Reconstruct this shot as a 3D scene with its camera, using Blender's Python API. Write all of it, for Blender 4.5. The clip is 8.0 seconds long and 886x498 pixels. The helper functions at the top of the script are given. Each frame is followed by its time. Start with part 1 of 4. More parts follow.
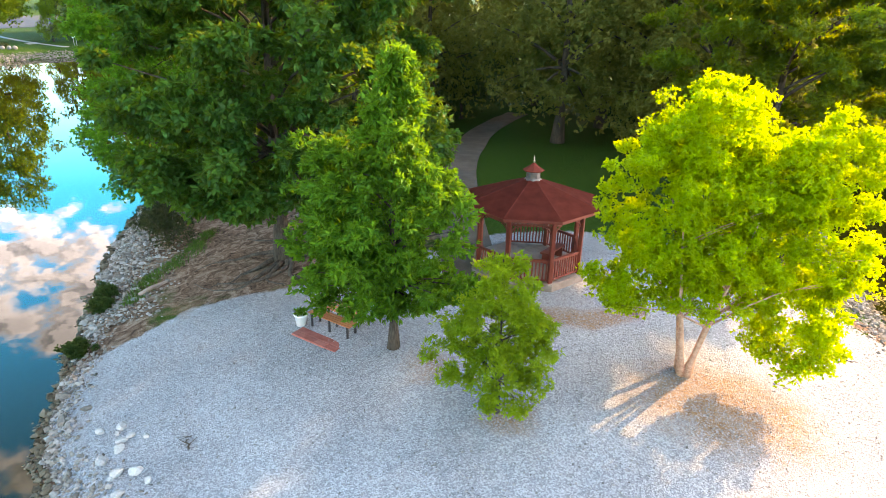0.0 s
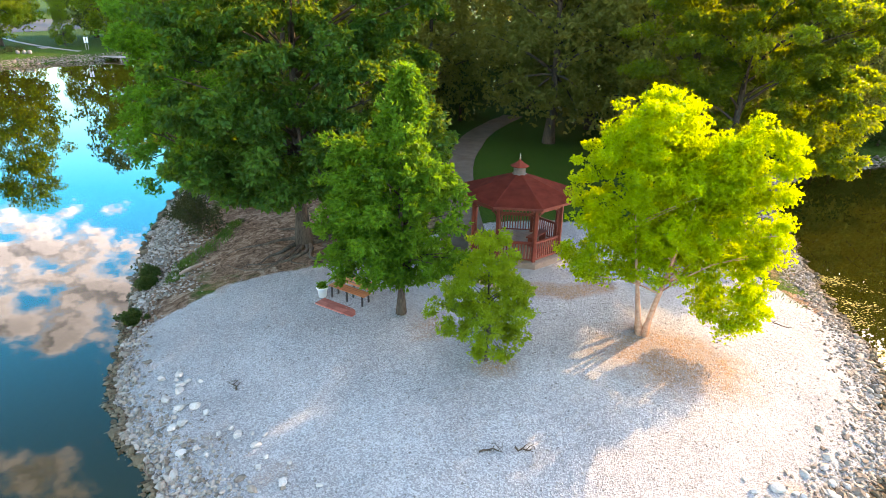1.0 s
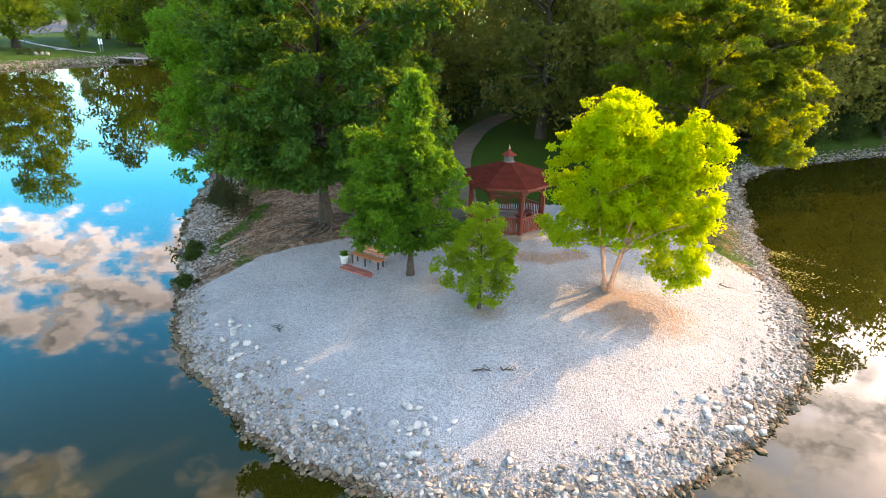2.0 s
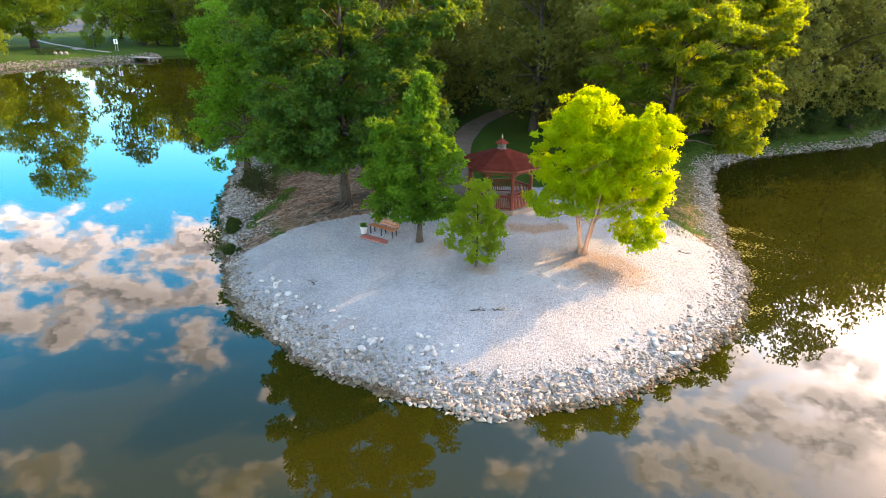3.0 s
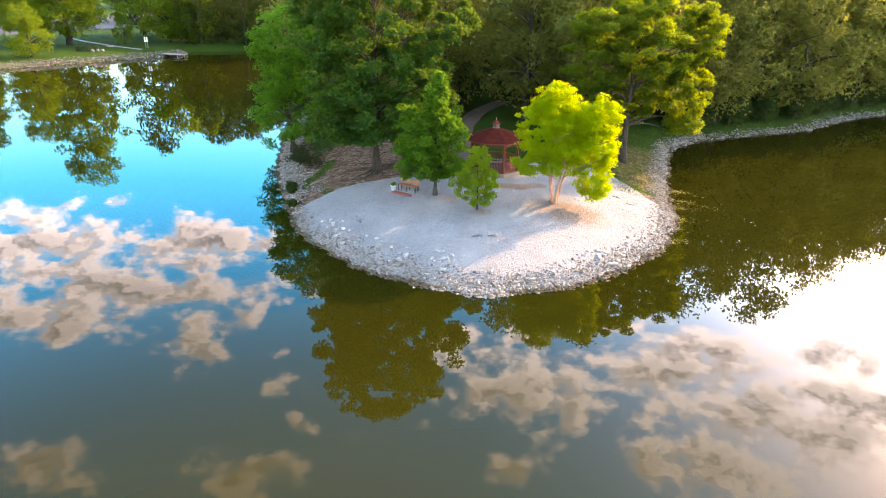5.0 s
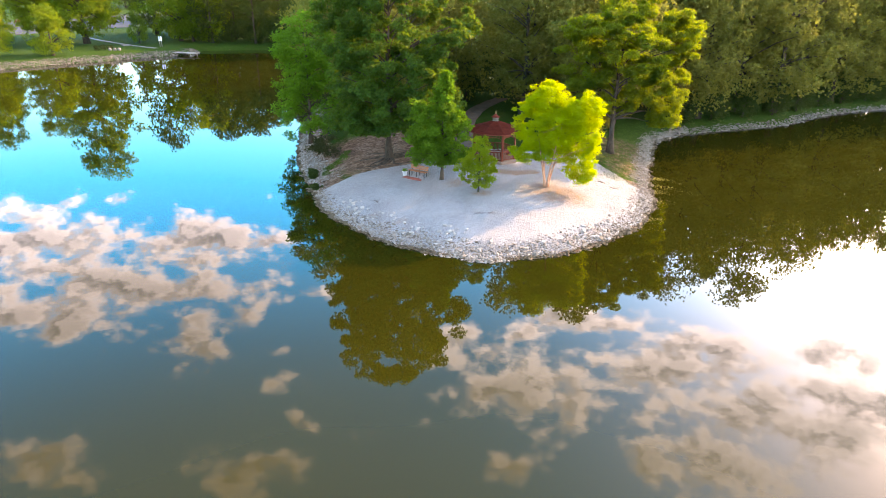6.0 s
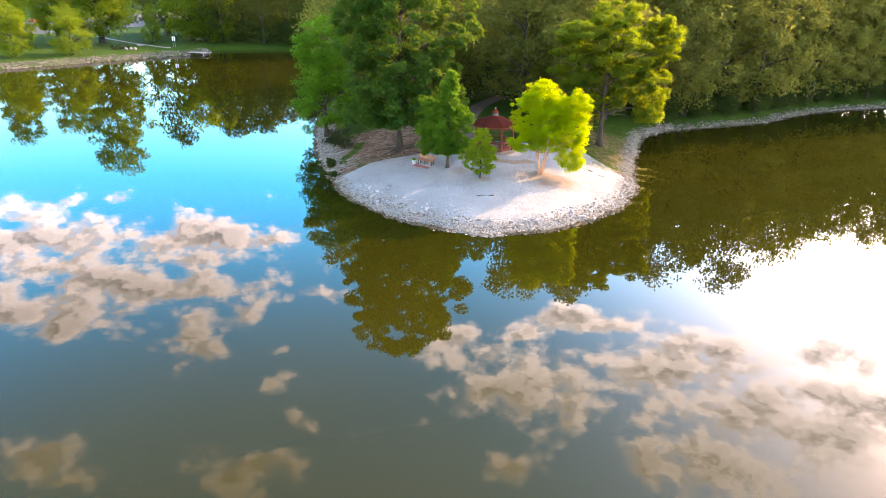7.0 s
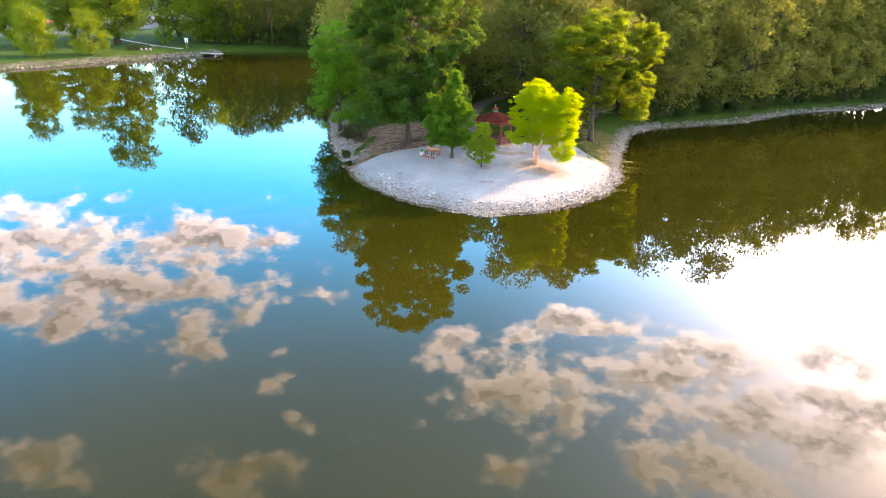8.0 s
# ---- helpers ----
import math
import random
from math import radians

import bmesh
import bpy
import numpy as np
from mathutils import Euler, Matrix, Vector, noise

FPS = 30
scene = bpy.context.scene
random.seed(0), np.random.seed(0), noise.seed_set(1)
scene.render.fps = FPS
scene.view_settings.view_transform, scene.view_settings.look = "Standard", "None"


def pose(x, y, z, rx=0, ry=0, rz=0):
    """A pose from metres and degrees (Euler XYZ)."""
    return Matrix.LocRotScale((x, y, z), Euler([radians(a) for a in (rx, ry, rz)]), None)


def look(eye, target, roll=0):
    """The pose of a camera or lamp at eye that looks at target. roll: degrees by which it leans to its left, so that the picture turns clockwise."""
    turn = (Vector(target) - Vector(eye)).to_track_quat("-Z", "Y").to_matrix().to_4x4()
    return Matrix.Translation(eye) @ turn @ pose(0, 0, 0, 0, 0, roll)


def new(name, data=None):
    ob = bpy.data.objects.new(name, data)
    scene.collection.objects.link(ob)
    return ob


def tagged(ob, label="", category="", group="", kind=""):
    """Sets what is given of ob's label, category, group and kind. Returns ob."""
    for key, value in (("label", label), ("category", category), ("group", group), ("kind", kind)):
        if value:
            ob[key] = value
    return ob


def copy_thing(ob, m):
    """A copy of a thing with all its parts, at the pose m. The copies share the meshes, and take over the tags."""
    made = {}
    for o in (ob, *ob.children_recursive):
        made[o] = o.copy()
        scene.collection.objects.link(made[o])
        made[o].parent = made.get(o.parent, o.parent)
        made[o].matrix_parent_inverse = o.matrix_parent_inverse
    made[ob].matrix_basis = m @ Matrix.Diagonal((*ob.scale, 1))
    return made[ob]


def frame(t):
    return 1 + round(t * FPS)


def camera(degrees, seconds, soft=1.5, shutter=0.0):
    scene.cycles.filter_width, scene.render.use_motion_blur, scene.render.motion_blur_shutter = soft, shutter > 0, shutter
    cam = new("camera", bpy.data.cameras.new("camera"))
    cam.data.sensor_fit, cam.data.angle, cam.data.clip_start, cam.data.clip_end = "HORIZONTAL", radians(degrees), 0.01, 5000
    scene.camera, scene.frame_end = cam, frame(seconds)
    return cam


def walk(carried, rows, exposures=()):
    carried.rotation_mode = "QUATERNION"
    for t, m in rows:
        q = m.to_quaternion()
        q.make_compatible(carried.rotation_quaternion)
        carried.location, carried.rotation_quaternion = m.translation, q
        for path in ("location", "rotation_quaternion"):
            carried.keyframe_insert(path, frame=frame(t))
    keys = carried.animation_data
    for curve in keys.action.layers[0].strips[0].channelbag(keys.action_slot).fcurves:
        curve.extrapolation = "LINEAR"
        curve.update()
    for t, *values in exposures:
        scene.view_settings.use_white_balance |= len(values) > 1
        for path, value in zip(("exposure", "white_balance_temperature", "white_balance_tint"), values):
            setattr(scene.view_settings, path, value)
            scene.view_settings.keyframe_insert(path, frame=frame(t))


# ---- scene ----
cam = camera(71.0, 8.0, soft=0.8)
# seconds, eye x y z, yaw, pitch, roll
PATH = [
    (0, -2.315, 0.610, 11.935, 7.679, -22.150, 1.081),
    (0.5, -2.048, -1.080, 12.326, 7.709, -22.057, 1.075),
    (1, -1.745, -3.151, 12.710, 7.746, -22.024, 1.056),
    (1.5, -1.418, -5.533, 13.093, 7.788, -22.041, 1.026),
    (2, -1.078, -8.161, 13.482, 7.833, -22.099, 0.990),
    (3.5, -0.068, -17.011, 14.710, 7.969, -22.432, 0.888),
    (4, 0.245, -20.149, 15.142, 8.008, -22.565, 0.869),
    (4.5, 0.540, -23.334, 15.581, 8.042, -22.695, 0.865),
    (6, 1.314, -33.042, 16.889, 8.087, -22.972, 0.983),
    (6.5, 1.542, -36.326, 17.294, 8.078, -22.997, 1.079),
    (7, 1.762, -39.652, 17.666, 8.054, -22.973, 1.210),
    (7.5, 1.982, -43.042, 17.992, 8.013, -22.891, 1.381),
    (8, 2.210, -46.525, 18.256, 7.953, -22.742, 1.596),
]
walk(cam, [(t, pose(x, y, z, 90 + p, 0, yw) @ pose(0, 0, 0, 0, 0, rl)) for t, x, y, z, yw, p, rl in PATH],
     exposures=[(0, 2.9, 8900, 21), (2, 2.54, 8900, 22), (8, 2.75, 8700, 28)])

# ---- light ----
SUN_AZ, SUN_EL = 45.0, 25.0   # degrees clockwise from +y, degrees above the horizon
SUN_DIR = Vector((math.sin(radians(SUN_AZ)) * math.cos(radians(SUN_EL)),
                  math.cos(radians(SUN_AZ)) * math.cos(radians(SUN_EL)), math.sin(radians(SUN_EL))))
sun_data = bpy.data.lights.new("sun", "SUN")
sun_data.energy, sun_data.angle, sun_data.color = 2.1, radians(0.6), (1.0, 0.73, 0.39)
sun = new("sun", sun_data)
sun.matrix_world = look(SUN_DIR * 100, (0, 0, 0))

world = bpy.data.worlds.new("world")
scene.world = world
world.use_nodes = True


def nodes_of(tree):
    tree.nodes.clear()

    def add(kind, *links, **values):
        n = tree.nodes.new(kind)
        for k, v in values.items():
            if k.startswith("i_"):
                key = k[2:]
                n.inputs[int(key) if key.isdigit() else key].default_value = v
            elif k == "operation":
                n.operation = v
            elif k == "data_type":
                n.data_type = v
            elif k == "blend_type":
                n.blend_type = v
            elif k == "interpolation_type":
                n.interpolation_type = v
            elif k == "layer_name":
                n.layer_name = v
        for sock, src in links:
            tree.links.new(src, n.inputs[sock])
        return n
    return add


CLOUDS = [(-0.66, 0.01, 0.21, 0.075), (-0.413, -0.015, 0.18, 0.05), (-0.502, 0.06, 0.25, 0.062), (-0.627, 0.125, 0.21, 0.058),
          (-0.409, 0.115, 0.1, 0.036), (-0.523, -0.059, 0.027, 0.023), (-0.393, 0.187, 0.05, 0.054), (-0.223, 0.087, 0.055, 0.023),
          (-0.262, 0.17, 0.036, 0.016), (-0.215, 0.228, 0.054, 0.023), (-0.122, 0.298, 0.036, 0.023), (-0.204, 0.287, 0.027, 0.02),
          (-0.647, 0.367, 0.118, 0.072), (-0.31, 0.376, 0.109, 0.054), (0.038, 0.157, 0.1, 0.05), (0.14, 0.218, 0.145, 0.082),
          (0.21, 0.116, 0.136, 0.036), (0.366, 0.185, 0.182, 0.091), (0.587, 0.269, 0.236, 0.1), (0.434, 0.337, 0.218, 0.063),
          (0.098, 0.346, 0.054, 0.036), (0.657, 0.168, 0.136, 0.054)]


def build_sky():
    add = nodes_of(world.node_tree)
    sky = add("ShaderNodeTexSky")
    sky.sky_type, sky.sun_disc = "NISHITA", False
    sky.sun_elevation, sky.sun_rotation = radians(SUN_EL), radians(SUN_AZ)
    sky.altitude, sky.air_density, sky.dust_density, sky.ozone_density = 100.0, 1.0, 1.2, 2.0
    vivid = add("ShaderNodeHueSaturation", ("Color", sky.outputs[0]), i_Saturation=1.75, i_Hue=0.488)
    co = add("ShaderNodeTexCoord")
    sep = add("ShaderNodeSeparateXYZ", (0, co.outputs["Generated"]))
    # clear air: brighter low down, deeper overhead
    depth = add("ShaderNodeMapRange", (0, sep.outputs[2]), interpolation_type="SMOOTHSTEP", i_1=0.28, i_2=0.62, i_3=0.34, i_4=0.16)
    haze = add("ShaderNodeMapRange", (0, sep.outputs[2]), i_1=0.06, i_2=0.34, i_3=0.4, i_4=1.0)
    depth = add("ShaderNodeMath", (0, depth.outputs[0]), (1, haze.outputs[0]), operation="MULTIPLY")
    toward = add("ShaderNodeVectorMath", (0, co.outputs["Generated"]))
    toward.operation = "DOT_PRODUCT"
    toward.inputs[1].default_value = SUN_DIR
    glow = add("ShaderNodeMapRange", (0, toward.outputs["Value"]), interpolation_type="SMOOTHSTEP", i_1=0.7, i_2=0.97, i_3=1.0, i_4=1.45)
    depth = add("ShaderNodeMath", (0, depth.outputs[0]), (1, glow.outputs[0]), operation="MULTIPLY")
    skyc = add("ShaderNodeVectorMath", (0, vivid.outputs[0]), (3, depth.outputs[0]))
    skyc.operation = "SCALE"
    zc = add("ShaderNodeMath", (0, sep.outputs[2]), operation="MAXIMUM", i_1=0.0)
    zo = add("ShaderNodeMath", (0, zc.outputs[0]), operation="ADD", i_1=0.3)
    px = add("ShaderNodeMath", (0, sep.outputs[0]), (1, zo.outputs[0]), operation="DIVIDE")
    py = add("ShaderNodeMath", (0, sep.outputs[1]), (1, zo.outputs[0]), operation="DIVIDE")
    flat = add("ShaderNodeCombineXYZ", (0, px.outputs[0]), (1, py.outputs[0]))

    def density(where):
        fine = add("ShaderNodeTexNoise", (0, where), i_Scale=10.0, i_Detail=9.0, i_Roughness=0.6)
        puff = add("ShaderNodeTexVoronoi", (0, where), i_Scale=14.0, i_Detail=3.0, i_Roughness=0.55)
        puff = add("ShaderNodeMath", (0, puff.outputs["Distance"]), operation="MULTIPLY_ADD", i_1=-0.3, i_2=0.27)
        fine = add("ShaderNodeMath", (0, fine.outputs[0]), operation="MULTIPLY_ADD", i_1=1.9, i_2=-0.45)
        return add("ShaderNodeMath", (0, fine.outputs[0]), (1, puff.outputs[0]), operation="ADD").outputs[0]
    thick = density(flat.outputs[0])
    step = add("ShaderNodeVectorMath", (0, flat.outputs[0]))
    step.operation = "ADD"
    step.inputs[1].default_value = (0.028 * math.sin(radians(SUN_AZ)), 0.028 * math.cos(radians(SUN_AZ)), 0)
    sunward = density(step.outputs[0])

    def along(axis):
        n = add("ShaderNodeVectorMath", (0, co.outputs["Generated"]))
        n.operation = "DOT_PRODUCT"
        n.inputs[1].default_value = axis
        return n.outputs["Value"]
    # cloud banks by where they stand over the lake: across, up, half-width, half-height
    ahead = add("ShaderNodeMath", (0, along((-0.128, 0.912, 0.391))), operation="MAXIMUM", i_1=0.08)
    across = add("ShaderNodeMath", (0, along((0.990, 0.139, 0.0))), (1, ahead.outputs[0]), operation="DIVIDE")
    upward = add("ShaderNodeMath", (0, along((0.054, -0.387, 0.921))), (1, ahead.outputs[0]), operation="DIVIDE")
    place = add("ShaderNodeCombineXYZ", (0, across.outputs[0]), (1, upward.outputs[0]))
    reach = add("ShaderNodeVectorMath", (0, place.outputs[0]))
    reach.operation = "LENGTH"
    # ragged outlines
    drift = add("ShaderNodeTexNoise", (0, flat.outputs[0]), i_Scale=4.5, i_Detail=4.0)
    drift = add("ShaderNodeVectorMath", (0, drift.outputs["Color"]), (2, place.outputs[0]))
    drift.operation = "MULTIPLY_ADD"
    drift.inputs[1].default_value = (0.16, 0.1, 0)
    place = add("ShaderNodeVectorMath", (0, drift.outputs[0]))
    place.operation = "ADD"
    place.inputs[1].default_value = (-0.08, -0.05, 0)
    cover = add("ShaderNodeMapRange", (0, reach.outputs["Value"]), i_1=0.95, i_2=1.5, i_3=-0.45, i_4=0.08).outputs[0]
    for u, v, ru, rv in CLOUDS:
        off = add("ShaderNodeVectorMath", (0, place.outputs[0]))
        off.operation = "SUBTRACT"
        off.inputs[1].default_value = (u, v, 0)
        off = add("ShaderNodeVectorMath", (0, off.outputs[0]))
        off.operation = "MULTIPLY"
        off.inputs[1].default_value = (1 / ru, 1 / rv, 0)
        rad = add("ShaderNodeVectorMath", (0, off.outputs[0]))
        rad.operation = "LENGTH"
        bank = add("ShaderNodeMapRange", (0, rad.outputs["Value"]), interpolation_type="SMOOTHSTEP", i_1=0.1, i_2=1.9, i_3=min(0.3, 0.14 + ru), i_4=-0.45)
        cover = add("ShaderNodeMath", (0, cover), (1, bank.outputs[0]), operation="MAXIMUM").outputs[0]
    both2 = add("ShaderNodeMath", (0, thick), (1, cover), operation="ADD")
    cover = add("ShaderNodeMapRange", (0, both2.outputs[0]), interpolation_type="SMOOTHSTEP", i_1=0.38, i_2=0.76, i_3=0.0, i_4=1.0)
    # the side of each cloud that faces the sun is bright, the far side grey
    slope = add("ShaderNodeMath", (0, thick), (1, sunward), operation="SUBTRACT")
    body = add("ShaderNodeMapRange", (0, slope.outputs[0]), interpolation_type="SMOOTHSTEP", i_1=-0.09, i_2=0.1, i_3=0.0, i_4=1.0)
    # thin rims let the light through, thick hearts are grey
    heart = add("ShaderNodeMapRange", (0, both2.outputs[0]), interpolation_type="SMOOTHSTEP", i_1=0.5, i_2=0.95, i_3=1.2, i_4=0.1)
    body = add("ShaderNodeMath", (0, body.outputs[0]), (1, heart.outputs[0]), operation="ADD")
    body = add("ShaderNodeMath", (0, body.outputs[0]), operation="MULTIPLY", i_1=0.54)
    ctint = add("ShaderNodeMix", (0, body.outputs[0]), data_type="RGBA", i_6=(0.4, 0.45, 0.6, 1), i_7=(1.9, 1.93, 2.15, 1))
    # clouds brighten towards the sun
    lift = add("ShaderNodeMapRange", (0, toward.outputs["Value"]), interpolation_type="SMOOTHSTEP", i_1=0.3, i_2=0.97, i_3=0.44, i_4=1.15)
    low = add("ShaderNodeMapRange", (0, sep.outputs[2]), i_1=0.3, i_2=0.7, i_3=1.3, i_4=0.42)
    lift = add("ShaderNodeMath", (0, lift.outputs[0]), (1, low.outputs[0]), operation="MULTIPLY")
    ctint = add("ShaderNodeVectorMath", (0, ctint.outputs[2]), (3, lift.outputs[0]))
    ctint.operation = "SCALE"
    mixed = add("ShaderNodeMix", (0, cover.outputs[0]), (6, skyc.outputs[0]), (7, ctint.outputs[0]), data_type="RGBA")
    bg = add("ShaderNodeBackground", (0, mixed.outputs[2]), i_Strength=1.0)
    add("ShaderNodeOutputWorld", (0, bg.outputs[0]))


build_sky()

# ---- materials ----


def material(name, rough=0.8, metal=0.0, ior=1.45):
    m = bpy.data.materials.new(name)
    m.use_nodes = True
    add = nodes_of(m.node_tree)
    bsdf = add("ShaderNodeBsdfPrincipled", i_Roughness=rough, i_Metallic=metal, i_IOR=ior)
    if rough >= 0.85:
        bsdf.inputs["Specular IOR Level"].default_value = 0.12
    out = add("ShaderNodeOutputMaterial", (0, bsdf.outputs[0]))
    return m, add, bsdf, out, m.node_tree.links


def ramp(add, src, *stops):
    r = add("ShaderNodeValToRGB", (0, src))
    els = r.color_ramp.elements
    while len(els) < len(stops):
        els.new(0.5)
    for e, (p, c) in zip(els, stops):
        e.position, e.color = p, (*c, 1)
    return r.outputs[0]


def mottled(name, dark, light, scale=3.0, fine=40.0, rough=0.8, bump=0.3, stretch=(1, 1, 1), metal=0.0, per_object=0.0, dist=0.01):
    """Two noises in object space, coarse and fine, between two colours, with relief."""
    m, add, bsdf, out, links = material(name, rough, metal)
    co = add("ShaderNodeTexCoord")
    mp = add("ShaderNodeMapping", (0, co.outputs["Object"]))
    mp.inputs["Scale"].default_value = stretch
    a = add("ShaderNodeTexNoise", (0, mp.outputs[0]), i_Scale=scale, i_Detail=4.0)
    b = add("ShaderNodeTexNoise", (0, mp.outputs[0]), i_Scale=fine, i_Detail=3.0)
    s = add("ShaderNodeMath", (0, a.outputs[0]), (1, b.outputs[0]), operation="ADD")
    src = s.outputs[0]
    if per_object:
        info = add("ShaderNodeObjectInfo")
        k = add("ShaderNodeMath", (0, info.outputs["Random"]), operation="MULTIPLY_ADD", i_1=per_object, i_2=-per_object / 2)
        src = add("ShaderNodeMath", (0, src), (1, k.outputs[0]), operation="ADD").outputs[0]
    half = add("ShaderNodeMath", (0, src), operation="MULTIPLY", i_1=0.5)
    col = ramp(add, half.outputs[0], (0.34, dark), (0.66, light))
    links.new(col, bsdf.inputs["Base Color"])
    bp = add("ShaderNodeBump", ("Height", b.outputs[0]), i_Strength=bump, i_Distance=dist)
    links.new(bp.outputs[0], bsdf.inputs["Normal"])
    return m


def leaf_material(name, dark, light, through_col, trans=0.4, patch=0.5):
    m = bpy.data.materials.new(name)
    m.use_nodes = True
    add = nodes_of(m.node_tree)
    geo = add("ShaderNodeNewGeometry")
    co = add("ShaderNodeTexCoord")
    n = add("ShaderNodeTexNoise", (0, co.outputs["Object"]), i_Scale=patch, i_Detail=2.0)
    mixv = add("ShaderNodeMath", (0, geo.outputs["Random Per Island"]), (1, n.outputs[0]), operation="ADD")
    h = add("ShaderNodeMath", (0, mixv.outputs[0]), operation="MULTIPLY", i_1=0.5)
    col = ramp(add, h.outputs[0], (0.27, dark), (0.73, light))
    d = add("ShaderNodeBsdfPrincipled", ("Base Color", col), i_Roughness=0.5)
    d.inputs["Specular IOR Level"].default_value = 0.12
    tc = add("ShaderNodeMix", (6, col), data_type="RGBA", i_0=0.7, i_7=(*through_col, 1))
    tr = add("ShaderNodeBsdfTranslucent", (0, tc.outputs[2]))
    mx = add("ShaderNodeMixShader", (1, d.outputs[0]), (2, tr.outputs[0]), i_0=trans)
    add("ShaderNodeOutputMaterial", (0, mx.outputs[0]))
    return m


def stone_material(name, dark, light, island=True):
    m, add, bsdf, out, links = material(name, 0.85)
    co = add("ShaderNodeTexCoord")
    rnd = add("ShaderNodeNewGeometry").outputs["Random Per Island"] if island else add("ShaderNodeObjectInfo").outputs["Random"]
    n = add("ShaderNodeTexNoise", (0, co.outputs["Object"]), i_Scale=14.0, i_Detail=5.0)
    s = add("ShaderNodeMath", (0, rnd), (1, n.outputs[0]), operation="ADD")
    h = add("ShaderNodeMath", (0, s.outputs[0]), operation="MULTIPLY", i_1=0.5)
    mid = tuple((a + b) / 2 * f for a, b, f in zip(dark, light, (1.05, 1.0, 0.92)))
    links.new(ramp(add, h.outputs[0], (0.18, dark), (0.5, mid), (0.85, light)), bsdf.inputs["Base Color"])
    bp = add("ShaderNodeBump", ("Height", n.outputs[0]), i_Strength=0.5, i_Distance=0.02)
    links.new(bp.outputs[0], bsdf.inputs["Normal"])
    return m


def ground_material():
    """Gravel, bare soil, lawn and woodland floor, mixed by the zones laid on the sheet."""
    m, add, bsdf, out, links = material("ground", 0.95)
    co = add("ShaderNodeTexCoord").outputs["Object"]
    zone = add("ShaderNodeVertexColor", layer_name="zone")
    sep = add("ShaderNodeSeparateColor", (0, zone.outputs[0]))
    edge = add("ShaderNodeTexNoise", (0, co), i_Scale=1.6, i_Detail=6.0, i_Roughness=0.65)
    big = add("ShaderNodeTexNoise", (0, co), i_Scale=0.35, i_Detail=5.0)
    fine = add("ShaderNodeTexNoise", (0, co), i_Scale=26.0, i_Detail=4.0)
    cell = add("ShaderNodeTexVoronoi", (0, co), i_Scale=30.0)
    cellr = add("ShaderNodeSeparateColor", (0, cell.outputs["Color"]))
    gsum = add("ShaderNodeMath", (0, cellr.outputs[0]), (1, big.outputs[0]), operation="ADD")
    gh = add("ShaderNodeMath", (0, gsum.outputs[0]), operation="MULTIPLY", i_1=0.5)
    gravel = ramp(add, gh.outputs[0], (0.1, (0.125, 0.125, 0.128)), (0.42, (0.22, 0.223, 0.23)), (0.82, (0.41, 0.415, 0.425)))
    rough = add("ShaderNodeTexNoise", (0, co), i_Scale=1.8, i_Detail=9.0, i_Roughness=0.72, i_Distortion=1.5)
    soil = ramp(add, rough.outputs[0], (0.36, (0.036, 0.019, 0.011)), (0.5, (0.15, 0.088, 0.056)), (0.68, (0.34, 0.245, 0.185)))
    grass = ramp(add, fine.outputs[0], (0.3, (0.012, 0.036, 0.003)), (0.7, (0.034, 0.08, 0.007)))
    mulch = ramp(add, fine.outputs[0], (0.3, (0.1, 0.05, 0.025)), (0.7, (0.36, 0.2, 0.1)))

    def weight(sock, lo, hi):
        j = add("ShaderNodeMath", (0, edge.outputs[0]), operation="MULTIPLY_ADD", i_1=0.9, i_2=-0.45)
        a = add("ShaderNodeMath", (0, sock), (1, j.outputs[0]), operation="ADD")
        return add("ShaderNodeMapRange", (0, a.outputs[0]), i_1=lo, i_2=hi).outputs[0]
    c = add("ShaderNodeMix", (0, weight(sep.outputs[1], 0.35, 0.65)), (6, grass), (7, soil), data_type="RGBA")
    c = add("ShaderNodeMix", (0, weight(sep.outputs[0], 0.4, 0.6)), (6, c.outputs[2]), (7, gravel), data_type="RGBA")
    mw = add("ShaderNodeMath", (0, weight(sep.outputs[2], 0.3, 0.9)), operation="MULTIPLY", i_1=0.95)
    litter = add("ShaderNodeMapRange", (0, cellr.outputs[1]), i_1=0.3, i_2=0.55, i_3=0.25, i_4=1.0)
    mw = add("ShaderNodeMath", (0, mw.outputs[0]), (1, litter.outputs[0]), operation="MULTIPLY")
    c = add("ShaderNodeMix", (0, mw.outputs[0]), (6, c.outputs[2]), (7, mulch), data_type="RGBA")
    links.new(c.outputs[2], bsdf.inputs["Base Color"])
    hs = add("ShaderNodeMath", (0, cell.outputs["Distance"]), (1, fine.outputs[0]), operation="ADD")
    clod = add("ShaderNodeMath", (0, rough.outputs[0]), (1, sep.outputs[1]), operation="MULTIPLY")
    hs = add("ShaderNodeMath", (0, clod.outputs[0]), (2, hs.outputs[0]), operation="MULTIPLY_ADD", i_1=4.0)
    dimple = add("ShaderNodeTexNoise", (0, co), i_Scale=4.5, i_Detail=3.0)
    hs = add("ShaderNodeMath", (0, dimple.outputs[0]), (2, hs.outputs[0]), operation="MULTIPLY_ADD", i_1=2.2)
    bp = add("ShaderNodeBump", ("Height", hs.outputs[0]), i_Strength=0.9, i_Distance=0.035)
    links.new(bp.outputs[0], bsdf.inputs["Normal"])
    return m


